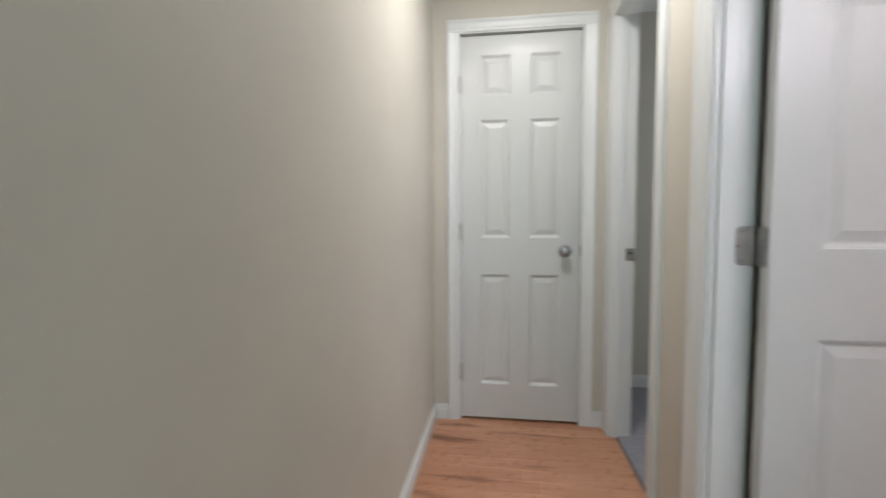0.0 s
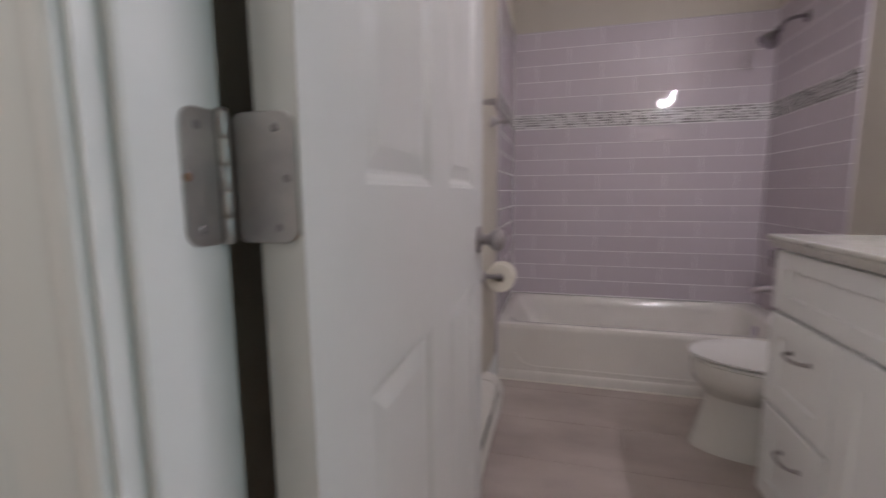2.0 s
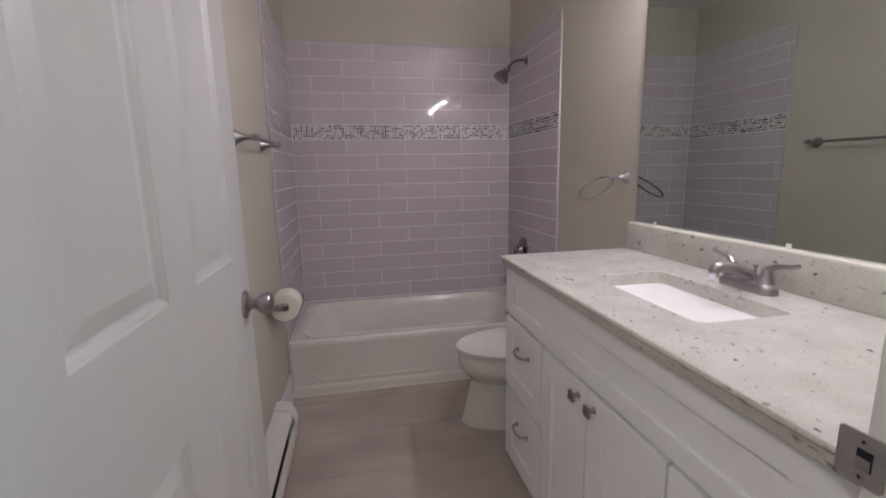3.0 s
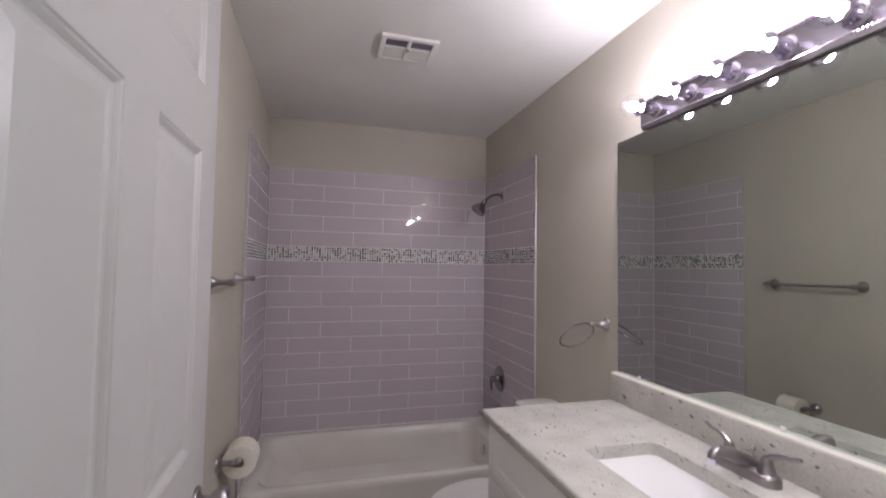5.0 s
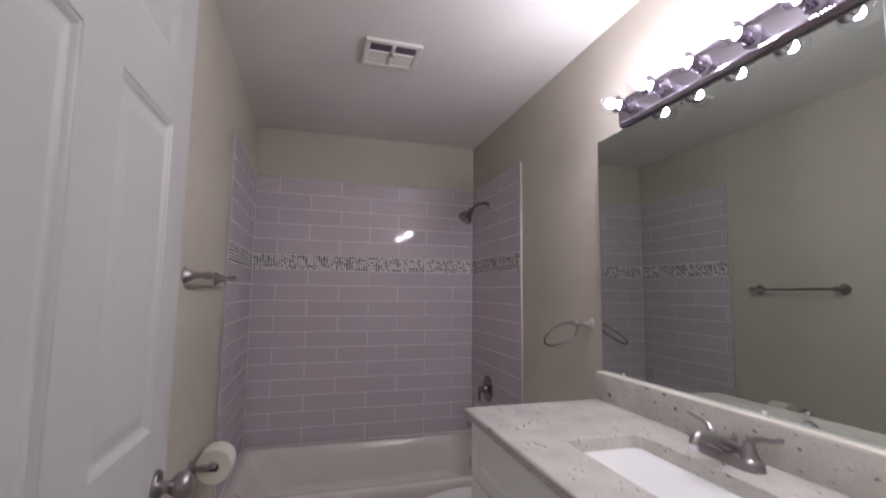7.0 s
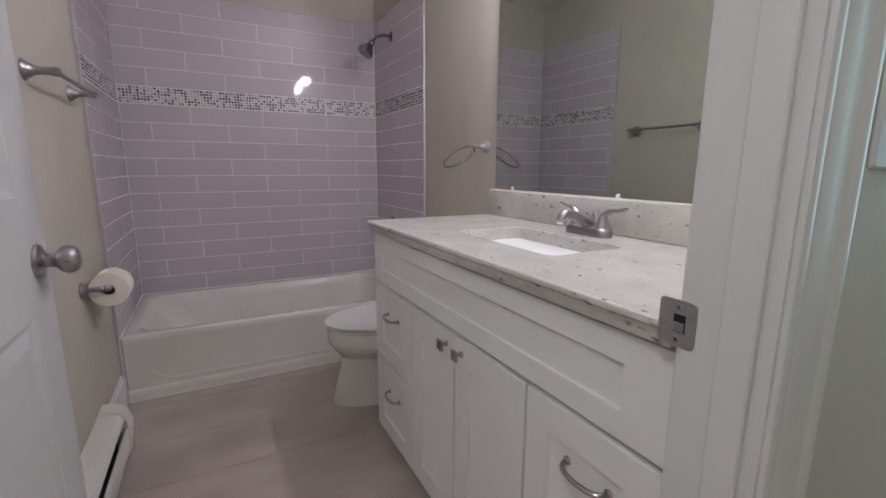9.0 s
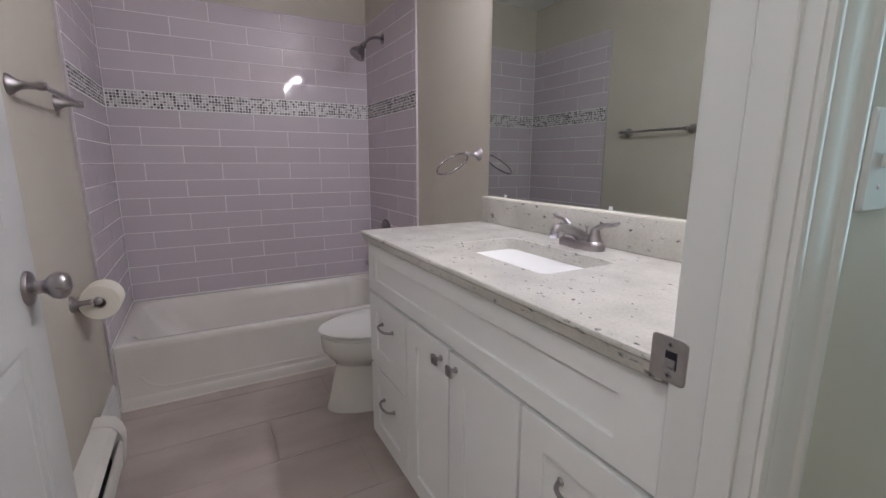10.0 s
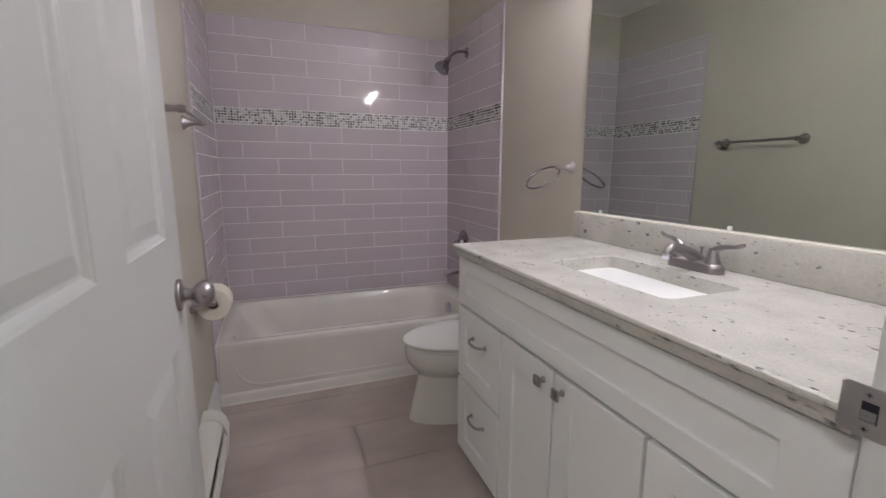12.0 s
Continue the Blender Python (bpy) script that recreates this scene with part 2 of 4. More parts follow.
def lathe(bm, profile, m=None, n=24):
    """Turns (radius, height) pairs about z; then moves by m."""
    rings, verts = [], []
    for r, z in profile:
        if r < 1e-6:
            ring = [bm.verts.new((0, 0, z))]
        else:
            ring = [bm.verts.new((r * math.cos(2 * math.pi * k / n), r * math.sin(2 * math.pi * k / n), z)) for k in range(n)]
        rings.append(ring)
        verts += ring
    for a, b in zip(rings, rings[1:]):
        for k in range(n):
            q = [a[k % len(a)], a[(k + 1) % len(a)], b[(k + 1) % len(b)], b[k % len(b)]]
            q = list(dict.fromkeys(q))
            if len(q) > 2:
                bm.faces.new(q)
    for ring, flip in ((rings[0], True), (rings[-1], False)):
        if len(ring) > 2:
            bm.faces.new(ring[::-1] if flip else ring)
    if m is not None:
        bmesh.ops.transform(bm, matrix=m, verts=verts)
    return bm


def tube(bm, pts, r, n=12, radii=None, closed=False):
    pts = [Vector(p) for p in pts]
    rings = []
    up = Vector((0.12, 0.31, 0.94)).normalized()
    for i, p in enumerate(pts):
        a = pts[(i - 1) % len(pts)] if (i or closed) else p
        b = pts[(i + 1) % len(pts)] if (i < len(pts) - 1 or closed) else p
        d = (b - a).normalized()
        u = d.cross(up).normalized()
        w = u.cross(d)
        rr = radii[i] if radii else r
        rings.append([bm.verts.new(p + (u * math.cos(2 * math.pi * k / n) + w * math.sin(2 * math.pi * k / n)) * rr) for k in range(n)])
    pairs = list(zip(rings, rings[1:])) + ([(rings[-1], rings[0])] if closed else [])
    for a, b in pairs:
        for k in range(n):
            bm.faces.new([a[k], a[(k + 1) % n], b[(k + 1) % n], b[k]])
    if not closed:
        bm.faces.new(rings[0][::-1])
        bm.faces.new(rings[-1])
    return bm


def bend(a, b, c, n=8):
    """A quadratic curve from a to c, drawn towards b."""
    a, b, c = Vector(a), Vector(b), Vector(c)
    return [a * (1 - t) ** 2 + b * 2 * t * (1 - t) + c * t * t for t in (i / n for i in range(n + 1))]


def loft(bm, loops, cap_first=True, cap_last=True):
    rings = [[bm.verts.new(p) for p in lp] for lp in loops]
    n = len(rings[0])
    for a, b in zip(rings, rings[1:]):
        for k in range(n):
            bm.faces.new([a[k], a[(k + 1) % n], b[(k + 1) % n], b[k]])
    if cap_first:
        bm.faces.new(rings[0][::-1])
    if cap_last:
        bm.faces.new(rings[-1])
    return bm


def rounded_rect(x0, x1, y0, y1, z, r, n=6):
    out = []
    for cx, cy, a0 in ((x1 - r, y1 - r, 0), (x0 + r, y1 - r, 90), (x0 + r, y0 + r, 180), (x1 - r, y0 + r, 270)):
        for k in range(n + 1):
            a = radians(a0 + 90 * k / n)
            out.append((cx + r * math.cos(a), cy + r * math.sin(a), z))
    return out


def finish(name, bm, material, smooth=True, sharp=35):
    bmesh.ops.recalc_face_normals(bm, faces=bm.faces)
    me = bpy.data.meshes.new(name)
    bm.to_mesh(me)
    bm.free()
    me.materials.append(material)
    if smooth:
        for p in me.polygons:
            p.use_smooth = True
        me.set_sharp_from_angle(angle=radians(sharp))
    return me


def part(name, bm, material, parent, label="", sharp=35):
    ob = new(name, finish(name, bm, material, True, sharp))
    ob.parent = parent
    if parent.type == "EMPTY":
        ob.matrix_parent_inverse = Matrix.Translation(-Vector(parent.location))
    return tagged(ob, label)


def thing(name, at, label, category, group=""):
    ob = new(name)
    ob.empty_display_size = 0.05
    ob.location = at
    return tagged(ob, label, category, group)


def setting(name, bm, material, label):
    return tagged(new(name, finish(name, bm, material)), label, name.split("_")[0], kind="structure")


def piece(name, me, at, parent, tilt=None):
    ob = new(name, me)
    ob.parent = parent
    ob.location = at
    if tilt:
        ob.rotation_euler = [radians(random.uniform(-a, a)) for a in tilt]
    return ob


def along(d, at):
    """A pose whose z runs along d, at a point."""
    return Matrix.Translation(at) @ Vector(d).to_track_quat("Z", "Y").to_matrix().to_4x4()


# ---- the shell ----
W = 0.12
b = boxed(XH, XB, HALL_S - W, JAMB_S - 0.018, 0, CEIL)
box(b, XH, XB, JAMB_N + 0.018, ROOM_S - 0.018, 0, CEIL)
box(b, XH, XB, ROOM_N + 0.018, HALL_N, 0, CEIL)
box(b, XH, XB, JAMB_S - 0.018, JAMB_N + 0.018, HEAD + 0.018, CEIL)
box(b, XH, XB, ROOM_S - 0.018, ROOM_N + 0.018, HEAD + 0.018, CEIL)
setting("wall_west", b, M_WALL, "greige painted wall between hall and bathroom")
setting("wall_hall", boxed(HALL_W - W, HALL_W, HALL_S - W, HALL_N + W, 0, CEIL), M_WALL, "long greige painted hallway wall")
CD_X0, CD_X1 = -0.842, -0.212    # closet opening
b = boxed(HALL_W, CD_X0 - 0.018, HALL_N, HALL_N + W, 0, CEIL)
box(b, CD_X1 + 0.018, XB, HALL_N, HALL_N + W, 0, CEIL)
box(b, CD_X0 - 0.018, CD_X1 + 0.018, HALL_N, HALL_N + W, HEAD + 0.018, CEIL)
setting("wall_closet", b, M_WALL, "greige end wall of the hallway around a closet")
setting("wall_closet_back", boxed(HALL_W, XB, HALL_N + 0.6, HALL_N + 0.7, 0, CEIL), M_WALL, "plain wall at the back of the closet")
b = boxed(HALL_W, -0.92, HALL_S - W, HALL_S, 0, CEIL)
box(b, -0.18, XH, HALL_S - W, HALL_S, 0, CEIL)
box(b, -0.92, -0.18, HALL_S - W, HALL_S, 0, 0.70)
box(b, -0.92, -0.18, HALL_S - W, HALL_S, 2.02, CEIL)
setting("wall_hall_south", b, M_WALL, "plain greige wall at the hall's end")
wall_south = setting("wall_south", boxed(XB, BACK + W, -W, 0, 0, CEIL), M_WALL, "greige bathroom wall behind vanity and mirror")
wall_north = setting("wall_north", boxed(XB, BACK + W, LEFT, LEFT + 0.1, 0, CEIL), M_WALL, "greige bathroom wall with towel bar")
wall_east = setting("wall_east", boxed(BACK, BACK + W, 0, LEFT, 0, CEIL), M_WALL, "greige and tiled wall at the back of the tub")
b = boxed(1.6, 1.7, LEFT + 0.1, 2.03, 0, CEIL)
box(b, 1.6, 1.7, 2.97, 3.3, 0, CEIL)
box(b, 1.6, 1.7, 2.03, 2.97, 0, 0.83)
box(b, 1.6, 1.7, 2.03, 2.97, 1.97, CEIL)
box(b, XB, 1.7, 3.2, 3.3, 0, CEIL)
setting("wall_room", b, M_WALL, "plain walls of the next room")
setting("ceiling", boxed(HALL_W - W, BACK + W, HALL_S - W, 3.3, CEIL, CEIL + 0.1), M_CEIL, "white painted flat ceiling")

# ---- trim: jambs, stops, casings, baseboards ----


# moulding across a casing: share of the width from the outer edge, thickness
MOULD = ((0.0, 0.0), (0.0, 0.0155), (0.03, 0.0172), (0.09, 0.018), (0.17, 0.0168), (0.22, 0.0140), (0.27, 0.0125), (0.50, 0.0112),
         (0.74, 0.0098), (0.79, 0.0082), (0.83, 0.0092), (0.90, 0.0108), (0.96, 0.0102), (1.0, 0.0082), (1.0, 0.0))


def casing_leg(bm, x, sx, y0, y1, z0, z1):
    """A moulded upright on a wall at x, facing sx; thick at y0 (outer), thin at y1 (inner)."""
    w = y1 - y0
    loft(bm, [[(x + sx * t, y0 + a * w, z) for a, t in MOULD] for z in (z0, z1)])


def doorway_trim(name, y0, y1, faces, label):
    b = bmesh.new()
    box(b, XH - 0.002, XB + 0.002, y0 - 0.018, y0, 0, HEAD)
    box(b, XH - 0.002, XB + 0.002, y1, y1 + 0.018, 0, HEAD)
    box(b, XH - 0.002, XB + 0.002, y0 - 0.018, y1 + 0.018, HEAD, HEAD + 0.018)
    sx0, sx1 = XB - 0.086, XB - 0.048
    box(b, sx0, sx1, y0, y0 + 0.010, 0, HEAD, 0.002, 1)
    box(b, sx0, sx1, y1 - 0.010, y1, 0, HEAD, 0.002, 1)
    box(b, sx0, sx1, y0 + 0.010, y1 - 0.010, HEAD - 0.010, HEAD, 0.002, 1)
    jamb = setting(name, b, M_TRIM, label)
    for x, sx, lo, hi in faces:
        b = bmesh.new()
        loft(b, [[(x + sx * t, y, HEAD + 0.092 - a * 0.086) for a, t in MOULD] for y in (y0 - 0.006 - lo, y1 + 0.006 + hi)])
        trim = setting("casing" + name[4:], b, M_TRIM, "white moulded door casing")
        for p, q in ((y0 - 0.006 - lo, y0 - 0.006), (y1 + 0.006 + hi, y1 + 0.006)):
            b = bmesh.new()
            casing_leg(b, x, sx, p, q, 0, HEAD + 0.006)
            part("casing_leg", b, M_TRIM, trim)
    return jamb


doorway_trim("jamb_bathroom", JAMB_S, JAMB_N, ((XH, -1, 0.086, 0.086), (XB, 1, 0.04, 0.04)), "white painted bathroom door jamb with stop")
doorway_trim("jamb_room", ROOM_S, ROOM_N, ((XH, -1, 0.086, 0.086), (XB, 1, 0.057, 0.057)), "white painted door jamb of the next room")

b = bmesh.new()
box(b, CD_X0 - 0.018, CD_X0, HALL_N - 0.002, HALL_N + W, 0, HEAD)
box(b, CD_X1, CD_X1 + 0.018, HALL_N - 0.002, HALL_N + W, 0, HEAD)
box(b, CD_X0 - 0.018, CD_X1 + 0.018, HALL_N - 0.002, HALL_N + W, HEAD, HEAD + 0.018)
box(b, CD_X0, CD_X0 + 0.01, HALL_N + 0.045, HALL_N + 0.08, 0, HEAD)
box(b, CD_X1 - 0.01, CD_X1, HALL_N + 0.045, HALL_N + 0.08, 0, HEAD)
setting("jamb_closet", b, M_TRIM, "white painted closet door jamb")
b = bmesh.new()
loft(b, [[(x, HALL_N - t, HEAD + 0.068 - a * 0.062) for a, t in MOULD] for x in (CD_X0 - 0.068, CD_X1 + 0.068)])
trim_c = setting("casing_closet", b, M_TRIM, "white moulded closet door casing")
for s0, e0 in ((CD_X0 - 0.006 - 0.062, CD_X0 - 0.006), (CD_X1 + 0.006 + 0.062, CD_X1 + 0.006)):
    b, w = bmesh.new(), e0 - s0
    loft(b, [[(s0 + a * w, HALL_N - t, z) for a, t in MOULD] for z in (0, HEAD + 0.006)])
    part("casing_leg", b, M_TRIM, trim_c)


def baseboard(bm, x0, x1, y0, y1, dx, dy, h=0.083):
    """Runs from (x0, y0) to (x1, y1) on a wall, standing out by (dx, dy)."""
    for z0, z1, t in ((0.0, h - 0.022, 1.0), (h - 0.022, h - 0.008, 0.75), (h - 0.008, h, 0.45)):
        box(bm, min(x0, x1 + dx * t), max(x1, x0 + dx * t), min(y0, y1 + dy * t), max(y1, y0 + dy * t), z0, z1, 0.0015, 1)


b = bmesh.new()
baseboard(b, HALL_W, HALL_W, HALL_S, HALL_N, 0.013, 0)
baseboard(b, HALL_W + 0.013, CD_X0 - 0.069, HALL_N, HALL_N, 0, -0.013)
baseboard(b, CD_X1 + 0.069, XH, HALL_N, HALL_N, 0, -0.013)
baseboard(b, XH, XH, HALL_S, JAMB_S - 0.093, -0.013, 0)
baseboard(b, XH, XH, JAMB_N + 0.093, ROOM_S - 0.093, -0.013, 0)
baseboard(b, XB + 0.02, 1.6, 3.2, 3.2, 0, -0.013)
baseboard(b, 1.6, 1.6, LEFT + 0.1, 3.2, -0.013, 0)
setting("baseboard", b, M_TRIM, "white painted hall baseboard")
b = bmesh.new()
baseboard(b, 1.622, TILE_X - 0.007, LEFT, LEFT, 0, -0.012, 0.16)
setting("baseboard_bathroom", b, M_TRIM, "short white baseboard end beside the tub")

# ---- floors ----
floor = setting("floor", boxed(XB - 0.06, BACK + W, -W, LEFT + 0.1, -0.06, -0.0016), M_FGROUT, "greige tiled bathroom floor")
floor_hall = setting("floor_hall", boxed(HALL_W - W, XB - 0.06, HALL_S - W, HALL_N + 0.7, -0.06, -0.006), M_DARK, "orange oak plank hall floor")
setting("carpet_room", boxed(XB - 0.055, 1.7, LEFT + 0.1, 3.3, -0.06, 0.004), M_CARPET, "grey carpet in the next room")


# ---- doors ----
T = 0.040


def nested_panel(bm, x0, x1, z0, z1):
    for y, s in ((0.0, 1), (T, -1)):
        loops = []
        for inset, depth in ((0, 0), (0.0025, 0.0022), (0.0060, 0.0034), (0.0095, 0.0060), (0.0120, 0.0085), (0.0160, 0.0095), (0.0180, 0.0095), (0.0420, 0.0030), (0.0435, 0.0026)):
            yy = y + s * depth
            loops.append([(x0 + inset, yy, z0 + inset), (x1 - inset, yy, z0 + inset), (x1 - inset, yy, z1 - inset), (x0 + inset, yy, z1 - inset)])
        loft(bm, loops, False, True)
    return bm


def six_panel_door(name, m, w, stile, mid, cuts, label):
    """Leaf in its own frame: x from the hinges, the shown face at y = 0, then moved by m."""
    p = (w - 2 * stile - mid) / 2
    xs = [0, stile, stile + p, stile + p + mid, stile + 2 * p + mid, w]
    zs = [0.012, *cuts, 2.062]
    d = thing(name, m @ Vector((0, 0, 0.0)), label, "door", "white six-panel doors")
    b = bmesh.new()
    for y in (0, T):
        for i in range(5):
            for k in range(7):
                if i in (1, 3) and k in (1, 3, 5):
                    continue
                b.faces.new([b.verts.new((x, y, z)) for x, z in ((xs[i], zs[k]), (xs[i + 1], zs[k]), (xs[i + 1], zs[k + 1]), (xs[i], zs[k + 1]))])
    for k in range(7):
        for x in (0, w):
            b.faces.new([b.verts.new(v) for v in ((x, 0, zs[k]), (x, T, zs[k]), (x, T, zs[k + 1]), (x, 0, zs[k + 1]))])
    for i in range(5):
        for z in (zs[0], zs[-1]):
            b.faces.new([b.verts.new(v) for v in ((xs[i], 0, z), (xs[i + 1], 0, z), (xs[i + 1], T, z), (xs[i], T, z))])
    bmesh.ops.remove_doubles(b, verts=b.verts, dist=1e-5)
    outer = [e for e in b.edges if len(e.link_faces) == 2 and abs(e.link_faces[0].normal.dot(e.link_faces[1].normal)) < 0.5]
    bmesh.ops.bevel(b, geom=outer, offset=0.0015, segments=2, profile=0.5, affect="EDGES")
    bmesh.ops.transform(b, matrix=m, verts=b.verts)
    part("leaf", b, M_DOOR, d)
    for i in (1, 3):
        for k in (1, 3, 5):
            b = nested_panel(bmesh.new(), xs[i], xs[i + 1], zs[k], zs[k + 1])
            bmesh.ops.transform(b, matrix=m, verts=b.verts)
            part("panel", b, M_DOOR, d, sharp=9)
    return d


KNOB = [(0.0, 0.0), (0.0335, 0.0), (0.0335, 0.003), (0.031, 0.007), (0.019, 0.009), (0.0135, 0.014), (0.0125, 0.022), (0.015, 0.029),
        (0.020, 0.033), (0.0255, 0.040), (0.0275, 0.048), (0.0262, 0.056), (0.021, 0.063), (0.012, 0.067), (0.0, 0.068)]
HINGE_Z = (0.25, 1.033, 1.84)


def plate(bm, w, h, r, m, t=0.0022):
    loops = [rounded_rect(-w / 2, w / 2, -h / 2, h / 2, 0, r, 5), rounded_rect(-w / 2, w / 2, -h / 2, h / 2, t * 0.6, r, 5),
             rounded_rect(-w / 2 + t * 0.4, w / 2 - t * 0.4, -h / 2 + t * 0.4, h / 2 - t * 0.4, t, r * 0.95, 5)]
    n = len(bm.verts)
    loft(bm, loops)
    bm.verts.ensure_lookup_table()
    bmesh.ops.transform(bm, matrix=m, verts=bm.verts[n:])
    return bm


DOOR_X, DOOR_Y = 0.028, 1.408
DOOR_AT = Matrix.Translation((DOOR_X, DOOR_Y, 0))
DOOR_W = 0.826
door_b = six_panel_door("door_1", DOOR_AT, DOOR_W, 0.116, 0.116, (0.235, 0.808, 1.030, 1.636, 1.770, 1.985), "white six-panel bathroom door standing wide open")
for side in (-1, 1):
    k = lathe(bmesh.new(), KNOB, DOOR_AT @ Matrix.Translation((DOOR_W - 0.062, 0 if side < 0 else T, 0.905)) @ Matrix.Rotation(radians(90 if side < 0 else -90), 4, "X"), 32)
    part("door_knob", k, M_NICKEL, door_b, "brushed nickel round door knob")
HH, DX = 0.1016, DOOR_X - 0.0003
for hz in HINGE_Z:
    h = plate(bmesh.new(), 0.056, HH, 0.013, Matrix.Translation((XB - 0.010, JAMB_N, hz)) @ Matrix.Rotation(radians(90), 4, "X"))
    plate(h, 0.058, HH, 0.013, Matrix.Translation((DX, DOOR_Y + 0.0325, hz)) @ Matrix.Rotation(radians(-90), 4, "Y") @ Matrix.Rotation(radians(90), 4, "Z"))
    hinge = part("hinge", h, M_HINGE, door_b, "satin steel hinge with rounded corners")
    k = bmesh.new()
    for n in range(5):
        lathe(k, [(0.0047, 0.0), (0.0050, 0.0006), (0.0050, HH / 5 - 0.0008), (0.0047, HH / 5 - 0.0002)], Matrix.Translation((DX - 0.0095, JAMB_N - 0.005, hz - HH / 2 + n * HH / 5)), 16)
    lathe(k, [(0.0035, 0), (0.0045, 0.001), (0.0035, 0.0025), (0, 0.003)], Matrix.Translation((DX - 0.0095, JAMB_N - 0.005, hz + HH / 2)), 12)
    part("knuckle", k, M_HINGE, hinge)
    for n, dz in enumerate((-0.038, 0.0, 0.038)):
        off = 0.011 if n == 1 else 0.0
        part("screw", lathe(bmesh.new(), [(0.0034, 0), (0.0034, 0.0019), (0.0024, 0.0024), (0.0, 0.0019)], along((0, -1, 0), (XB - 0.024 - off, JAMB_N - 0.001, hz + dz)), 12),
             M_RUST if n == 1 else M_SCREW, hinge)
        part("screw", lathe(bmesh.new(), [(0.0034, 0), (0.0034, 0.0019), (0.0024, 0.0024), (0.0, 0.0019)], along((-1, 0, 0), (DX - 0.0007, DOOR_Y + 0.020 - off * 0.8, hz + dz)), 12), M_SCREW, hinge)

door_c = six_panel_door("door_2", Matrix.Translation((CD_X0 + 0.003, HALL_N + 0.008, 0.004)), CD_X1 - CD_X0 - 0.006, 0.104, 0.104, (0.200, 0.806, 1.004, 1.628, 1.752, 1.962), "white six-panel closet door, shut")
part("door_knob", lathe(bmesh.new(), KNOB, along((0, -1, 0), (CD_X1 - 0.080, HALL_N + 0.008, 0.938)), 32), M_NICKEL, door_c, "brushed nickel round door knob")
part("latch_plate", boxed(CD_X1 - 0.006, CD_X1 + 0.003, HALL_N - 0.0045, HALL_N + 0.006, 0.912, 0.968, 0.001, 1), M_HINGE, door_c)
for hz in (0.27, 1.04, 1.815):
    part("hinge", lathe(bmesh.new(), [(0.0055, -0.0445), (0.0062, -0.043), (0.0062, 0.043), (0.0055, 0.0445), (0.003, 0.048)], Matrix.Translation((CD_X0 + 0.001, HALL_N - 0.004, hz)), 12), M_HINGE, door_c)

# strike plates and the light switch


def strike_plate(at_x, at_y, side, z):
    """On a jamb face at y, facing side; the lip reaches past the room-side edge at_x."""
    st = thing("strike_plate", (at_x - 0.016, at_y, z), "satin steel strike plate screwed to the door jamb", "strike plate", "door jamb strike plates")
    rot = Matrix.Rotation(radians(-90 * side), 4, "X")
    part("plate", plate(bmesh.new(), 0.050, 0.062, 0.007, Matrix.Translation((at_x - 0.010, at_y, z)) @ rot, 0.002), M_HINGE, st)
    part("lip", tube(bmesh.new(), [(at_x + 0.014, at_y - side * 0.001, z - 0.027), (at_x + 0.014, at_y - side * 0.001, z + 0.027)], 0.0022, 8), M_HINGE, st)
    part("latch_hole", boxed(at_x - 0.022, at_x - 0.006, at_y + side * 0.0012, at_y + side * 0.0026, z - 0.012, z + 0.012), M_DARK, st, "dark latch hole")
    t = boxed(at_x - 0.021, at_x - 0.007, -0.0005, 0.0008, z - 0.011, z + 0.002, 0.0003, 1)
    bmesh.ops.transform(t, matrix=Matrix.Translation((0, at_y + side * 0.0035, 0)), verts=t.verts)
    part("tongue", t, M_NICKEL, st, "bent steel tongue in the hole")
    for dz in (-0.021, 0.021):
        part("screw", lathe(bmesh.new(), [(0.0046, 0), (0.0046, 0.0010), (0.0034, 0.0016), (0.0, 0.0010)], along((0, side, 0), (at_x - 0.012, at_y + side * 0.002, z + dz)), 12), M_NICKEL, st)
        c = boxed(at_x - 0.0148, at_x - 0.0092, at_y + side * 0.0028, at_y + side * 0.0036, z + dz - 0.0006, z + dz + 0.0006)
        part("screw_slot", box(c, at_x - 0.0126, at_x - 0.0114, at_y + side * 0.0028, at_y + side * 0.0037, z + dz - 0.0028, z + dz + 0.0028), M_DARK, st)


strike_plate(XB + 0.018, JAMB_S, 1, 0.893)
strike_plate(XB, ROOM_N, -1, 0.930)

sw = thing("light_switch", (XH, 0.405, 1.145), "white plastic light switch on the hall wall", "light switch")
part("cover_plate", plate(bmesh.new(), 0.074, 0.117, 0.005, Matrix.Translation((XH, 0.405, 1.145)) @ Matrix.Rotation(radians(-90), 4, "Y") @ Matrix.Rotation(radians(90), 4, "Z"), 0.006), M_PLATE, sw)
part("toggle", boxed(XH - 0.016, XH - 0.005, 0.400, 0.410, 1.137, 1.153, 0.002), M_PLATE, sw)
for dz in (-0.03, 0.03):
    part("screw", lathe(bmesh.new(), [(0.003, 0), (0.003, 0.001), (0, 0.0015)], along((-1, 0, 0), (XH - 0.0058, 0.405, 1.145 + dz)), 10), M_PLATE, sw)

# ---- vanity ----
VF = 0.562
van = thing("vanity_cabinet", (0.665, 0.28, 0.0), "white shaker bathroom vanity cabinet with nickel pulls", "cabinet")
b = boxed(0.0405, 1.280, 0.004, VF - 0.019, 0.05, 0.849, 0.0015, 1)
box(b, 0.0405, 1.280, 0.004, VF - 0.08, 0.0, 0.05)
part("body", b, M_CAB, van)


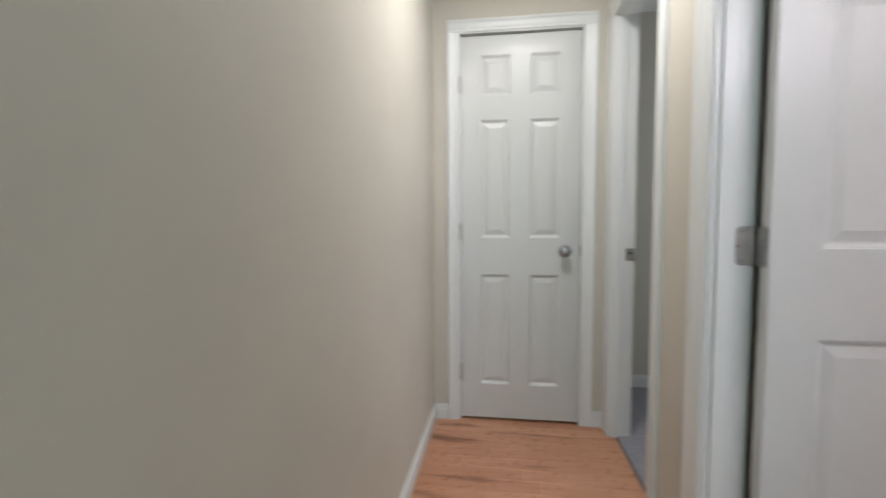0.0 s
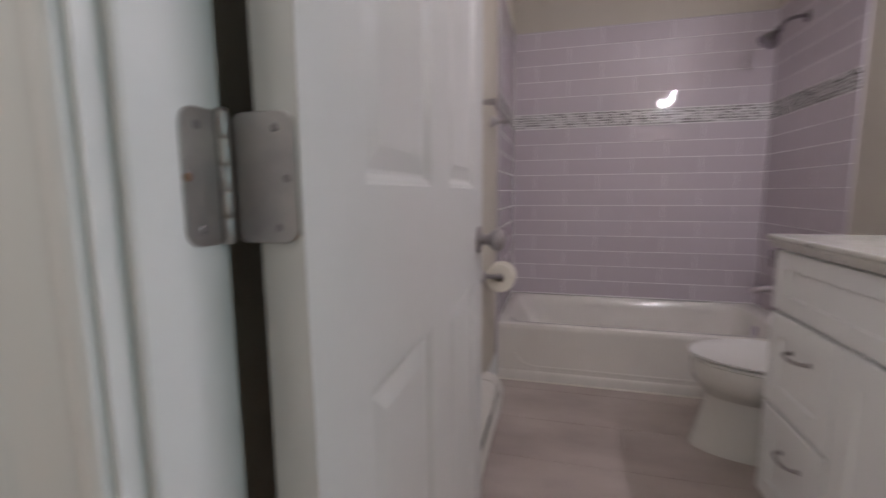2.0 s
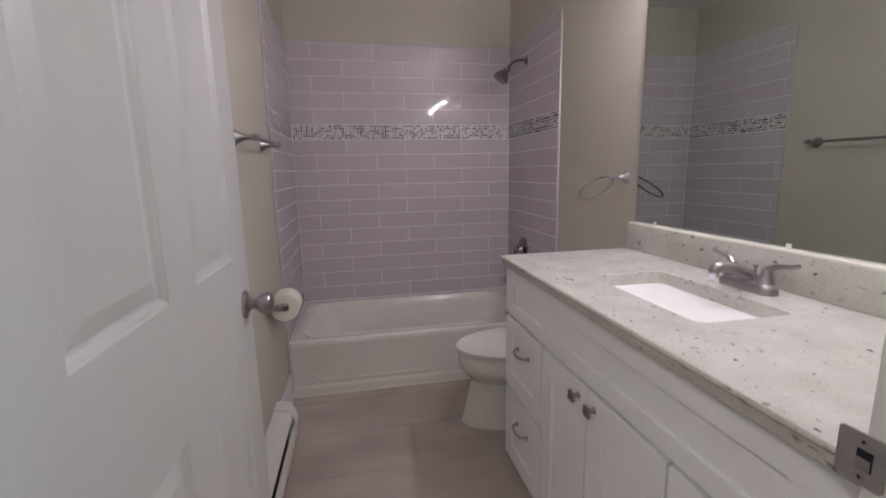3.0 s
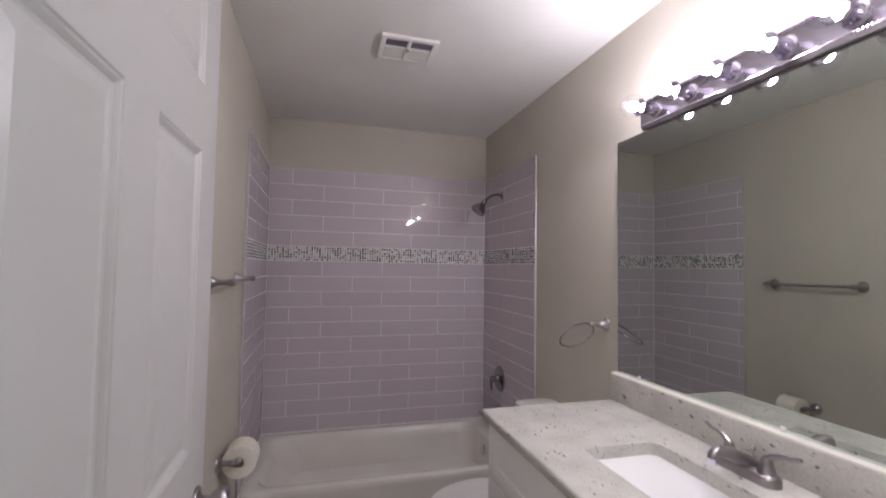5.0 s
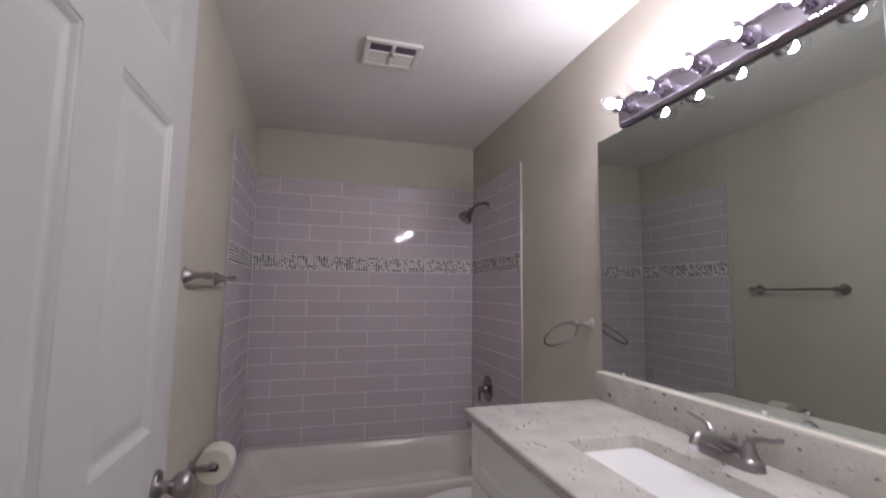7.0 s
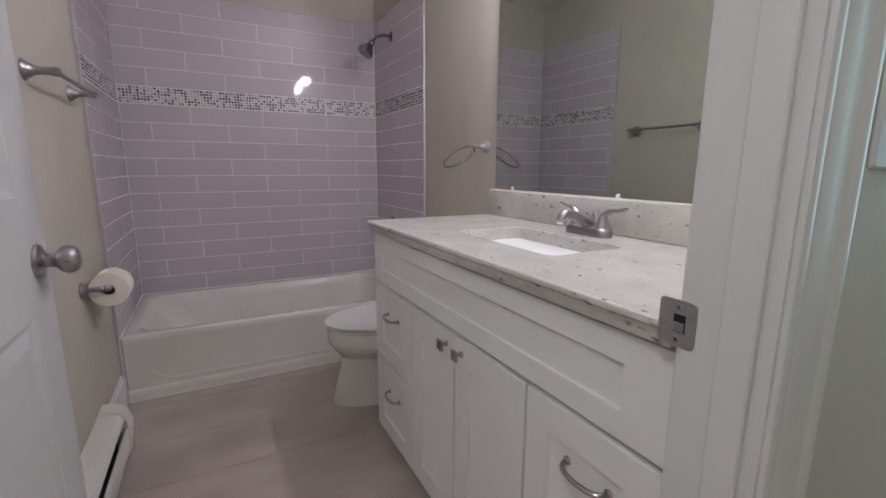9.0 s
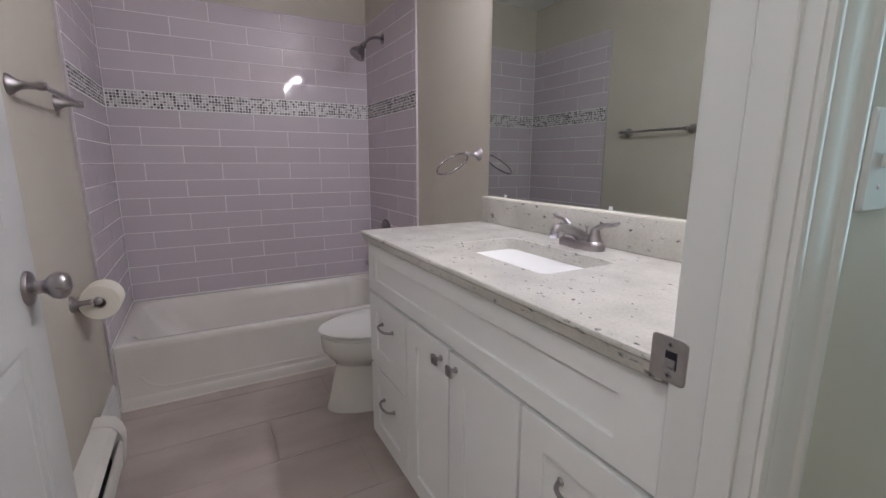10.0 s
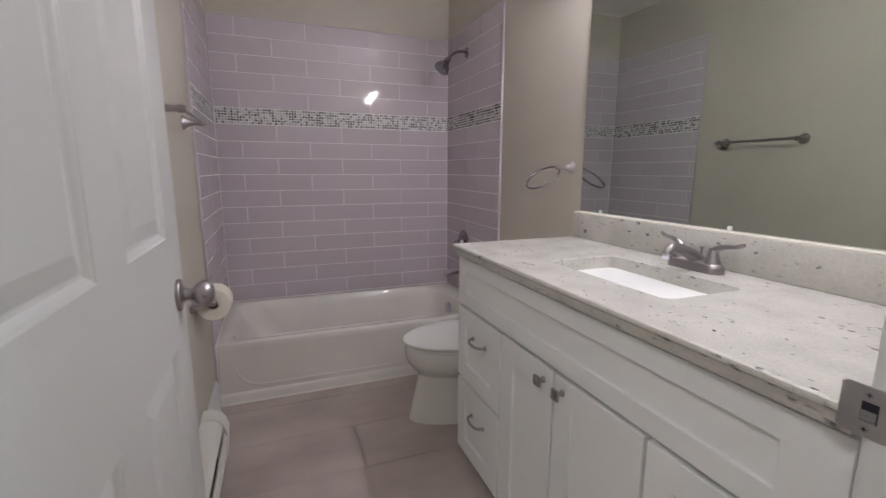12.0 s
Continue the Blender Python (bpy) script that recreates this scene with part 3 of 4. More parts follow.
def shaker(x0, x1, z0, z1, side, rail, near=0.0):
    """A front in one piece: a flat frame round a recessed panel."""
    loops = []
    for k, add, y in ((0, 0.0, VF - 0.019), (0, 0.0, VF - 0.0012), (0, 0.0012, VF), (1, -0.0012, VF), (1, 0.0, VF - 0.0012), (1, 0.0003, VF - 0.0075), (1, 0.001, VF - 0.008)):
        a, c, e = x0 + k * (side + near) + add, x1 - k * side - add, k * rail + add
        loops.append([(a, y, z0 + e), (c, y, z0 + e), (c, y, z1 - e), (a, y, z1 - e)])
    return loft(bmesh.new(), loops)


def pull(x, z):
    b = bmesh.new()
    w = 0.048
    pts = bend((x - w, VF - 0.001, z), (x - w, VF + 0.024, z), (x - w * 0.45, VF + 0.027, z - 0.002), 5) + \
        bend((x - w * 0.3, VF + 0.028, z - 0.002), (x, VF + 0.030, z - 0.003), (x + w * 0.3, VF + 0.028, z - 0.002), 3) + \
        bend((x + w * 0.45, VF + 0.027, z - 0.002), (x + w, VF + 0.024, z), (x + w, VF - 0.001, z), 5)
    tube(b, pts, 0.0048, 10)
    for sx in (-w, w):
        lathe(b, [(0.0085, 0), (0.0085, 0.002), (0.006, 0.005)], along((0, 1, 0), (x + sx, VF, z)), 12)
    return b


part("false_front", shaker(0.0402, 1.277, 0.662, 0.840, 0.072, 0.050, 0.012), M_CAB, van)
for x0, x1 in ((0.938, 1.277), (0.0402, 0.346)):
    for z0, z1 in ((0.365, 0.649), (0.052, 0.352)):
        d = part("drawer", shaker(x0, x1, z0, z1, 0.066, 0.066), M_CAB, van)
        part("pull", pull((x0 + x1) / 2 - 0.014, (z0 + z1) / 2 + 0.050), M_NICKEL, d, "arched brushed nickel pull")
for x0, x1, kx in ((0.656, 0.929, 0.694), (0.355, 0.647, 0.613)):
    d = part("cabinet_door", shaker(x0, x1, 0.052, 0.649, 0.070, 0.070), M_CAB, van)
    k = lathe(bmesh.new(), [(0.009, 0), (0.009, 0.002), (0.0055, 0.006), (0.0055, 0.014), (0.009, 0.018)], along((0, 1, 0), (kx, VF, 0.611)), 14)
    box(k, kx - 0.0145, kx + 0.0145, VF + 0.018, VF + 0.026, 0.5965, 0.6255, 0.003, 2)
    part("knob", k, M_NICKEL, d, "square brushed nickel knob")

# countertop with a cut-out, sink below it
CT, CB = 0.888, 0.849
SX0, SX1, SY0, SY1 = 0.450, 0.892, 0.176, 0.425


def frame_loop(x0, x1, y0, y1, z, r):
    return rounded_rect(x0, x1, y0, y1, z, r, 6)


b = bmesh.new()
o = (0.0402, 1.294, 0.002, 0.586)
lo = [frame_loop(SX0, SX1, SY0, SY1, CB, 0.03), frame_loop(SX0, SX1, SY0, SY1, CT - 0.002, 0.03), frame_loop(SX0 - 0.002, SX1 + 0.002, SY0 - 0.002, SY1 + 0.002, CT, 0.031),
      frame_loop(o[0] + 0.004, o[1] - 0.006, o[2], o[3] - 0.006, CT, 0.003), frame_loop(o[0] + 0.001, o[1] - 0.0015, o[2], o[3] - 0.0015, CT - 0.0025, 0.004),
      frame_loop(o[0], o[1], o[2], o[3], CT - 0.007, 0.004), frame_loop(o[0], o[1], o[2], o[3], CT - 0.011, 0.004),
      frame_loop(o[0] + 0.002, o[1] - 0.005, o[2], o[3] - 0.005, CT - 0.016, 0.004), frame_loop(o[0] + 0.003, o[1] - 0.011, o[2], o[3] - 0.011, CB, 0.003),
      frame_loop(SX0, SX1, SY0, SY1, CB, 0.03)]
loft(b, lo, False, False)
bmesh.ops.remove_doubles(b, verts=b.verts, dist=1e-5)
ctop = thing("countertop", (0.665, 0.295, CB), "white stone countertop with dark specks on the vanity", "countertop")
part("slab", b, M_STONE, ctop, sharp=18)
part("backsplash", boxed(0.030, 1.290, 0.002, 0.035, CT + 0.001, 0.990, 0.002, 2), M_STONE, ctop)
part("caulk", boxed(0.030, 1.290, 0.0005, 0.033, 0.9902, 0.996, 0.001, 1), M_CAULK, ctop)
b = bmesh.new()
loft(b, [frame_loop(SX0 - 0.012, SX1 + 0.012, SY0 - 0.012, SY1 + 0.012, CB - 0.001, 0.04), frame_loop(SX0 - 0.004, SX1 + 0.004, SY0 - 0.004, SY1 + 0.004, CB - 0.001, 0.035),
         frame_loop(SX0, SX1, SY0, SY1, CB - 0.02, 0.04), frame_loop(SX0 + 0.012, SX1 - 0.012, SY0 + 0.012, SY1 - 0.012, CB - 0.09, 0.05),
         frame_loop(SX0 + 0.045, SX1 - 0.045, SY0 + 0.045, SY1 - 0.045, CB - 0.118, 0.05), frame_loop(SX0 + 0.10, SX1 - 0.10, SY0 + 0.09, SY1 - 0.09, CB - 0.124, 0.03)], False, True)
sink = thing("sink", (0.671, 0.30, CB - 0.124), "white porcelain undermount rectangular sink basin", "sink")
part("basin", b, M_PORC, sink)
part("drain", lathe(bmesh.new(), [(0.022, 0), (0.022, 0.002), (0.017, 0.003), (0.016, 0.001), (0, 0.001)], Matrix.Translation((0.671, 0.30, CB - 0.124)), 20), M_CHROME, sink)

# faucet: a centerset with two levers
FX, FY = 0.650, 0.100
fau = thing("faucet", (FX, FY, CT), "brushed nickel two-handle bathroom faucet", "faucet")
b = bmesh.new()
loft(b, [rounded_rect(FX - 0.082, FX + 0.082, FY - 0.027, FY + 0.027, CT, 0.026, 8), rounded_rect(FX - 0.082, FX + 0.082, FY - 0.027, FY + 0.027, CT + 0.016, 0.026, 8),
         rounded_rect(FX - 0.077, FX + 0.077, FY - 0.022, FY + 0.024, CT + 0.024, 0.023, 8), rounded_rect(FX - 0.068, FX + 0.068, FY - 0.016, FY + 0.016, CT + 0.029, 0.015, 8)])
part("base_plate", b, M_NICKEL, fau)
b = bmesh.new()
sp = bend((FX, FY - 0.014, CT + 0.018), (FX, FY + 0.012, CT + 0.050), (FX, FY + 0.080, CT + 0.066), 7) + bend((FX, FY + 0.090, CT + 0.067), (FX, FY + 0.108, CT + 0.067), (FX, FY + 0.111, CT + 0.050), 5)
tube(b, sp, 0.012, 16, [0.022, 0.0205, 0.019, 0.0175, 0.016, 0.015, 0.0142, 0.0138, 0.0136, 0.0134, 0.0132, 0.013, 0.0128, 0.0126][:len(sp)])
spout = part("spout", b, M_NICKEL, fau)
part("aerator", lathe(bmesh.new(), [(0.0115, -0.012), (0.0125, -0.010), (0.0125, 0.004)], Matrix.Translation((FX, FY + 0.111, CT + 0.050)), 16), M_CHROME, spout)
part("lift_rod", lathe(bmesh.new(), [(0.0028, 0), (0.0028, 0.035), (0.006, 0.037), (0.0065, 0.043), (0.003, 0.047), (0, 0.047)], Matrix.Translation((FX, FY - 0.020, CT + 0.022)), 12), M_NICKEL, fau)
for sx in (-1, 1):
    hx = FX + sx * 0.0508
    b = lathe(bmesh.new(), [(0.024, 0.018), (0.0225, 0.024), (0.018, 0.036), (0.0145, 0.048), (0.0135, 0.056), (0.011, 0.063), (0.0, 0.066)], Matrix.Translation((hx, FY, CT)), 20)
    lv = bend((hx, FY, CT + 0.060), (hx + sx * 0.024, FY - 0.002, CT + 0.080), (hx + sx * 0.050, FY - 0.004, CT + 0.079), 5) + bend((hx + sx * 0.056, FY - 0.004, CT + 0.080), (hx + sx * 0.068, FY - 0.004, CT + 0.083), (hx + sx * 0.080, FY - 0.004, CT + 0.089), 3)
    tube(b, lv, 0.006, 10, [0.0095, 0.0088, 0.008, 0.007, 0.0062, 0.0058, 0.0058, 0.006, 0.0062, 0.004])
    part("handle", b, M_NICKEL, fau, "nickel lever handle")

# mirror and its clips
mir = thing("mirror", (0.68, 0.004, 0.997), "large frameless wall mirror above the vanity", "mirror")
LEAN = Matrix.Translation((0, 0.0015, 1.931)) @ Matrix.Rotation(radians(0.1), 4, "X") @ Matrix.Translation((0, -0.0015, -1.931))
b = boxed(0.085, 1.280, 0.0015, 0.0066, 0.9975, 1.931)
bmesh.ops.transform(b, matrix=LEAN, verts=b.verts)
part("glass_edge", b, M_MEDGE, mir)
b = boxed(0.0855, 1.2795, 0.0062, 0.0075, 0.998, 1.9305)
bmesh.ops.transform(b, matrix=LEAN, verts=b.verts)
part("mirror_glass", b, M_MIRROR, mir)
for cx in (1.155, 0.625, 0.23):
    part("clip", boxed(cx - 0.0065, cx + 0.0065, 0.001, 0.0135, 0.9965, 1.010, 0.0015, 1), M_CLIP, mir, "clear plastic mirror clip")

# vanity light: a beaded chrome strip with six round bulbs
LX0, LX1, LZ0, LZ1 = 0.203, 1.117, 1.934, 2.040
lamp = thing("vanity_light", (0.76, 0.02, LZ0), "chrome beaded vanity light bar with lit round bulbs", "lamp")
b = bmesh.new()
loft(b, [[(x, y, z) for y, z in ((0.001, LZ0), (0.022, LZ0), (0.032, LZ0 + 0.010), (0.030, LZ0 + 0.022), (0.030, LZ1 - 0.022), (0.032, LZ1 - 0.010), (0.022, LZ1), (0.001, LZ1))] for x in (LX0, LX1)])
part("back_plate", b, M_CHROME, lamp)
for z in (LZ0 + 0.011, LZ1 - 0.011):
    b = bmesh.new()
    for k in range(int((LX1 - LX0 - 0.01) / 0.0085)):
        bmesh.ops.create_icosphere(b, subdivisions=1, radius=0.0042, matrix=Matrix.Translation((LX0 + 0.008 + k * 0.0085, 0.034, z)))
    part("bead_trim", b, M_CHROME, lamp)
for k in range(6):
    bx_ = 1.041 - 0.1524 * k
    s_ = part("socket", lathe(bmesh.new(), [(0.030, 0.028), (0.030, 0.032), (0.023, 0.036), (0.020, 0.052), (0.0200, 0.074), (0.026, 0.087), (0.0300, 0.097), (0.027, 0.0998)], along((0, 1, 0), (bx_, 0, 1.984)), 24), M_CHROME, lamp)
    g = lathe(bmesh.new(), [(0.022, 0.0995), (0.034, 0.1035)] + [(0.043 * math.sin(radians(a)), 0.128 - 0.043 * math.cos(radians(a))) for a in (68, 82, 100, 118, 136, 154, 170)] + [(0.0, 0.171)],
              along((0, 1, 0), (bx_, 0, 1.984)), 24)
    bulb = part("bulb", g, M_GLOBE, lamp, "lit round clear bulb")
    bulb.visible_shadow = False
    part("filament", lathe(bmesh.new(), [(0.0, 0.1055), (0.0065, 0.1065), (0.0120, 0.1105), (0.0150, 0.117), (0.0160, 0.124), (0.0150, 0.131), (0.0120, 0.1375), (0.0065, 0.1415), (0.0, 0.1425)], along((0, 1, 0), (bx_, 0, 1.984)), 18), M_GLOW, bulb, "glowing bulb core")

# ---- towel ring, towel bar, paper holder ----
ROSETTE = [(0.0, 0.0), (0.029, 0.0), (0.029, 0.003), (0.0265, 0.007), (0.019, 0.013), (0.0115, 0.020), (0.0095, 0.030), (0.0095, 0.046), (0.0115, 0.050), (0.0115, 0.056), (0.008, 0.062), (0.0, 0.064)]
ring = thing("towel_ring", (1.368, 0.0, 1.176), "brushed nickel towel ring beside the mirror", "towel ring")
RING_POST = [(0.0, 0.0), (0.029, 0.0), (0.029, 0.003), (0.0265, 0.007), (0.018, 0.014), (0.0115, 0.024), (0.0090, 0.038), (0.0085, 0.058), (0.0110, 0.064), (0.0120, 0.070), (0.0090, 0.077), (0.0, 0.080)]
part("post", lathe(bmesh.new(), RING_POST, along((0, 1, 0), (1.368, 0.0, 1.176)), 24), M_NICKEL, ring)
rr, r_d = 0.075, Vector((0.22, 0.80, -0.56)).normalized()
rc = Vector((1.368, 0.072, 1.176)) + r_d * rr
ra = (Vector((1.368, 0.072, 1.176)) - rc).normalized()
rn = Vector((0.116, -0.55, -0.825))
rb = rn.cross(ra).normalized()
part("ring", tube(bmesh.new(), [rc + ra * rr * math.cos(2 * math.pi * k / 40) + rb * rr * math.sin(2 * math.pi * k / 40) for k in range(40)], 0.0042, 10, closed=True), M_HEAD, ring)

bar = thing("towel_bar", (1.55, LEFT, 1.345), "brushed nickel towel bar on the greige wall", "towel bar")
BAR_POST = [(0.0, 0.0), (0.029, 0.0), (0.029, 0.003), (0.0265, 0.007), (0.019, 0.016), (0.0125, 0.028), (0.0100, 0.042), (0.0100, 0.058), (0.0125, 0.064), (0.0130, 0.074), (0.0095, 0.083), (0.0, 0.086)]
for x in (1.350, 1.800):
    part("post", lathe(bmesh.new(), BAR_POST, along((0, -1, 0), (x, LEFT, 1.345)), 24), M_NICKEL, bar)
part("rail", tube(bmesh.new(), [(1.330, LEFT - 0.074, 1.345), (1.818, LEFT - 0.074, 1.345)], 0.0075, 14), M_NICKEL, bar)

tp = thing("paper_holder", (1.578, LEFT, 0.659), "brushed nickel toilet paper holder on the wall", "paper holder")
part("post", lathe(bmesh.new(), ROSETTE, along((0, -1, 0), (1.578, LEFT, 0.659)), 24), M_NICKEL, tp)
part("spindle", tube(bmesh.new(), [(1.578, LEFT - 0.072, 0.659), (1.581, LEFT - 0.073, 0.659), (1.718, LEFT - 0.073, 0.659), (1.723, LEFT - 0.073, 0.662), (1.725, LEFT - 0.073, 0.676)], 0.0065, 10), M_NICKEL, tp)
part("finial", lathe(bmesh.new(), [(0.0, -0.014), (0.008, -0.012), (0.0125, -0.006), (0.0140, 0.0), (0.0125, 0.006), (0.008, 0.012), (0.0, 0.014)], along((0, -1, 0), (1.589, LEFT - 0.073, 0.659)), 20), M_NICKEL, tp)
b = bmesh.new()
lathe(b, [(0.019, 0.0), (0.060, 0.0), (0.0625, 0.003), (0.0625, 0.099), (0.060, 0.102), (0.019, 0.102), (0.019, 0.0)], along((1, 0, 0), (1.605, LEFT - 0.073, 0.647)), 36)
roll = thing("toilet_paper_roll", (1.655, LEFT - 0.073, 0.60), "white toilet paper roll hanging on its holder", "toilet paper")
part("paper", b, M_PAPER, roll)
part("core", lathe(bmesh.new(), [(0.0185, 0.0), (0.0190, 0.0), (0.0190, 0.102), (0.0185, 0.102)], along((1, 0, 0), (1.605, LEFT - 0.073, 0.647)), 24), M_CORE, roll)

# ---- baseboard heater ----
HX0, HX1 = 0.90, 1.622
heat = thing("baseboard_heater", (1.29, LEFT, 0.0), "cream metal baseboard heater with dark slot", "heater")


def strip(profile, x0, x1):
    return loft(bmesh.new(), [[(x, LEFT - d * 1.18, z * 0.89) for d, z in profile] for x in (x0, x1)])


part("back_panel", strip(((0.001, 0.02), (0.006, 0.02), (0.006, 0.225), (0.001, 0.225)), HX0, HX1 - 0.02), M_HEAT, heat)
part("top_cover", strip(((0.001, 0.222), (0.001, 0.226), (0.030, 0.224), (0.052, 0.212), (0.064, 0.186), (0.061, 0.185), (0.049, 0.208), (0.029, 0.220)), HX0, HX1 - 0.075), M_HEAT, heat)
part("front_panel", strip(((0.058, 0.036), (0.066, 0.038), (0.073, 0.138), (0.068, 0.150), (0.064, 0.148), (0.068, 0.137), (0.061, 0.042), (0.058, 0.040)), HX0, HX1 - 0.075), M_HEAT, heat)
part("slot", strip(((0.007, 0.03), (0.040, 0.03), (0.036, 0.188), (0.007, 0.205)), HX0 + 0.002, HX1 - 0.076), M_SLOT, heat, "dark slot with heating fins")
part("damper", strip(((0.050, 0.176), (0.060, 0.176), (0.062, 0.182), (0.050, 0.182)), HX0 + 0.002, HX1 - 0.078), M_NICKEL, heat)
part("end_cap", strip(((0.001, 0.018), (0.062, 0.018), (0.069, 0.030), (0.076, 0.146), (0.068, 0.186), (0.054, 0.215), (0.031, 0.228), (0.001, 0.230)), HX1 - 0.078, HX1), M_HEAT, heat)

# ---- bathtub ----
tub = thing("bathtub", (2.42, 0.76, 0.0), "white enamelled alcove bathtub", "bathtub")
b = bmesh.new()
tx0, tx1, ty0, ty1 = 2.034, BACK - 0.012, 0.0105, LEFT - 0.0105
loft(b, [frame_loop(tx0 + 0.004, tx1, ty0, ty1, 0.0, 0.006), frame_loop(tx0 + 0.004, tx1, ty0, ty1, TUB_TOP - 0.052, 0.006), frame_loop(tx0, tx1, ty0, ty1, TUB_TOP - 0.032, 0.008), frame_loop(tx0, tx1, ty0, ty1, TUB_TOP - 0.016, 0.008),
         frame_loop(tx0 + 0.004, tx1, ty0, ty1, TUB_TOP - 0.005, 0.008), frame_loop(tx0 + 0.014, tx1 - 0.01, ty0 + 0.01, ty1 - 0.01, TUB_TOP, 0.02),
         frame_loop(tx0 + 0.055, tx1 - 0.045, ty0 + 0.085, ty1 - 0.048, TUB_TOP - 0.002, 0.10), frame_loop(tx0 + 0.068, tx1 - 0.056, ty0 + 0.10, ty1 - 0.064, TUB_TOP - 0.014, 0.11),
         frame_loop(tx0 + 0.082, tx1 - 0.068, ty0 + 0.115, ty1 - 0.090, TUB_TOP - 0.07, 0.12), frame_loop(tx0 + 0.105, tx1 - 0.09, ty0 + 0.135, ty1 - 0.19, 0.10, 0.13),
         frame_loop(tx0 + 0.16, tx1 - 0.14, ty0 + 0.19, ty1 - 0.27, 0.065, 0.12)], True, True)
part("shell", b, M_TUB, tub)
b = bmesh.new()
loft(b, [[(x, y, z) for x, z in ((tx0 - 0.003, 0.001), (tx0 + 0.006, 0.001), (tx0 + 0.006, 0.060), (tx0 + 0.001, 0.054), (tx0 - 0.003, 0.040))] for y in (ty0, ty1)])
part("apron_flange", b, M_TUB, tub)
b = bmesh.new()
ax = tx0 + 0.0245
tube(b, [(ax, 1.44, 0.225)] + bend((ax, 1.44, 0.20), (ax, 1.425, 0.085), (ax, 1.31, 0.082), 8) + [(ax, 0.6, 0.080), (ax, 0.05, 0.080)], 0.0222, 20, [0.0200, 0.0208, 0.0216] + [0.0222] * 9)
part("apron_ridge", b, M_TUB, tub)
part("overflow_plate", lathe(bmesh.new(), [(0.0, 0.0), (0.036, 0.0), (0.036, 0.003), (0.030, 0.008), (0.012, 0.010), (0.0, 0.010)], along((0, 1, 0.18), (2.46, ty0 + 0.122, 0.232)), 24), M_CHROME, tub)
setting("caulk", boxed(tx0 - 0.009, tx0 - 0.0035, ty0, ty1, -0.003, 0.006, 0.001, 1), M_CAULK, "white caulk line along the tub's foot")

# shower head, valve and tub spout
SH = Vector((2.475, 0.010, 1.900))
sh = thing("shower_fixture", SH, "brushed nickel shower head on a bent arm", "shower head")
part("flange", lathe(bmesh.new(), [(0.0, 0.0), (0.030, 0.0), (0.029, 0.004), (0.018, 0.010), (0.011, 0.012)], along((0, 1, 0), SH), 24), M_HEAD, sh)
arm = bend(SH, SH + Vector((0, 0.085, 0.016)), SH + Vector((0.0, 0.122, -0.045)), 10)
part("arm", tube(bmesh.new(), arm, 0.0095, 14), M_HEAD, sh)
hd = Vector((0.0, 0.60, -0.80)).normalized()
part("head", lathe(bmesh.new(), [(0.011, -0.006), (0.018, 0.004), (0.020, 0.015), (0.016, 0.024), (0.024, 0.034), (0.040, 0.056), (0.049, 0.076), (0.050, 0.088), (0.046, 0.093), (0.0, 0.090)], along(hd, arm[-1]), 28), M_HEAD, sh)
VA = Vector((2.485, 0.010, 0.675))
va = thing("shower_valve", VA, "brushed nickel shower valve with lever handle", "valve")
part("escutcheon", lathe(bmesh.new(), [(0.0, 0.0), (0.084, 0.0), (0.084, 0.003), (0.078, 0.009), (0.045, 0.013), (0.030, 0.016)], along((0, 1, 0), VA), 36), M_HEAD, va)
b = lathe(bmesh.new(), [(0.030, 0.014), (0.026, 0.030), (0.021, 0.045), (0.023, 0.055), (0.018, 0.066), (0.0, 0.069)], along((0, 1, 0), VA), 24)
tube(b, [VA + Vector((0, 0.05, 0)), VA + Vector((0.0, 0.062, -0.03)), VA + Vector((0.0, 0.058, -0.075))], 0.007, 10, [0.011, 0.0085, 0.006])
part("lever", b, M_HEAD, va)
SP = Vector((2.485, 0.010, 0.480))
spt = thing("tub_spout", SP, "brushed nickel bathtub spout", "spout")
b = lathe(bmesh.new(), [(0.0, 0.0), (0.030, 0.0), (0.030, 0.006), (0.024, 0.012), (0.024, 0.020)], along((0, 1, 0), SP), 24)
tube(b, bend(SP + Vector((0, 0.01, 0)), SP + Vector((0, 0.12, 0.006)), SP + Vector((0, 0.135, -0.030)), 9), 0.022, 16, [0.023, 0.023, 0.023, 0.0225, 0.022, 0.0215, 0.021, 0.0205, 0.020, 0.019])
part("spout_body", b, M_NICKEL, spt)

# ---- toilet ----
TCX = 1.605
toi = thing("toilet", (TCX, 0.36, 0.0), "white porcelain two-piece toilet, lid down", "toilet")


def egg(cy, a, front, back, z, n=36):
    """An egg outline about (TCX, cy): half width a, reaching front and back."""
    out = []
    for k in range(n):
        t = 2 * math.pi * k / n
        s_ = math.sin(t)
        out.append((TCX + a * math.cos(t) * (1 - 0.10 * max(0, s_)), cy + (front if s_ > 0 else back) * s_, z * 1.085))
    return out


b = bmesh.new()
loft(b, [egg(0.42, 0.130, 0.254, 0.26, 0.0), egg(0.42, 0.129, 0.253, 0.26, 0.010), egg(0.42, 0.125, 0.246, 0.25, 0.025), egg(0.42, 0.114, 0.227, 0.24, 0.10), egg(0.42, 0.104, 0.205, 0.24, 0.185),
         egg(0.42, 0.106, 0.202, 0.22, 0.200), egg(0.42, 0.128, 0.213, 0.21, 0.218), egg(0.42, 0.158, 0.236, 0.20, 0.240), egg(0.42, 0.176, 0.254, 0.20, 0.262), egg(0.42, 0.183, 0.262, 0.20, 0.282),
         egg(0.42, 0.184, 0.264, 0.20, 0.322), egg(0.42, 0.180, 0.260, 0.20, 0.331)])
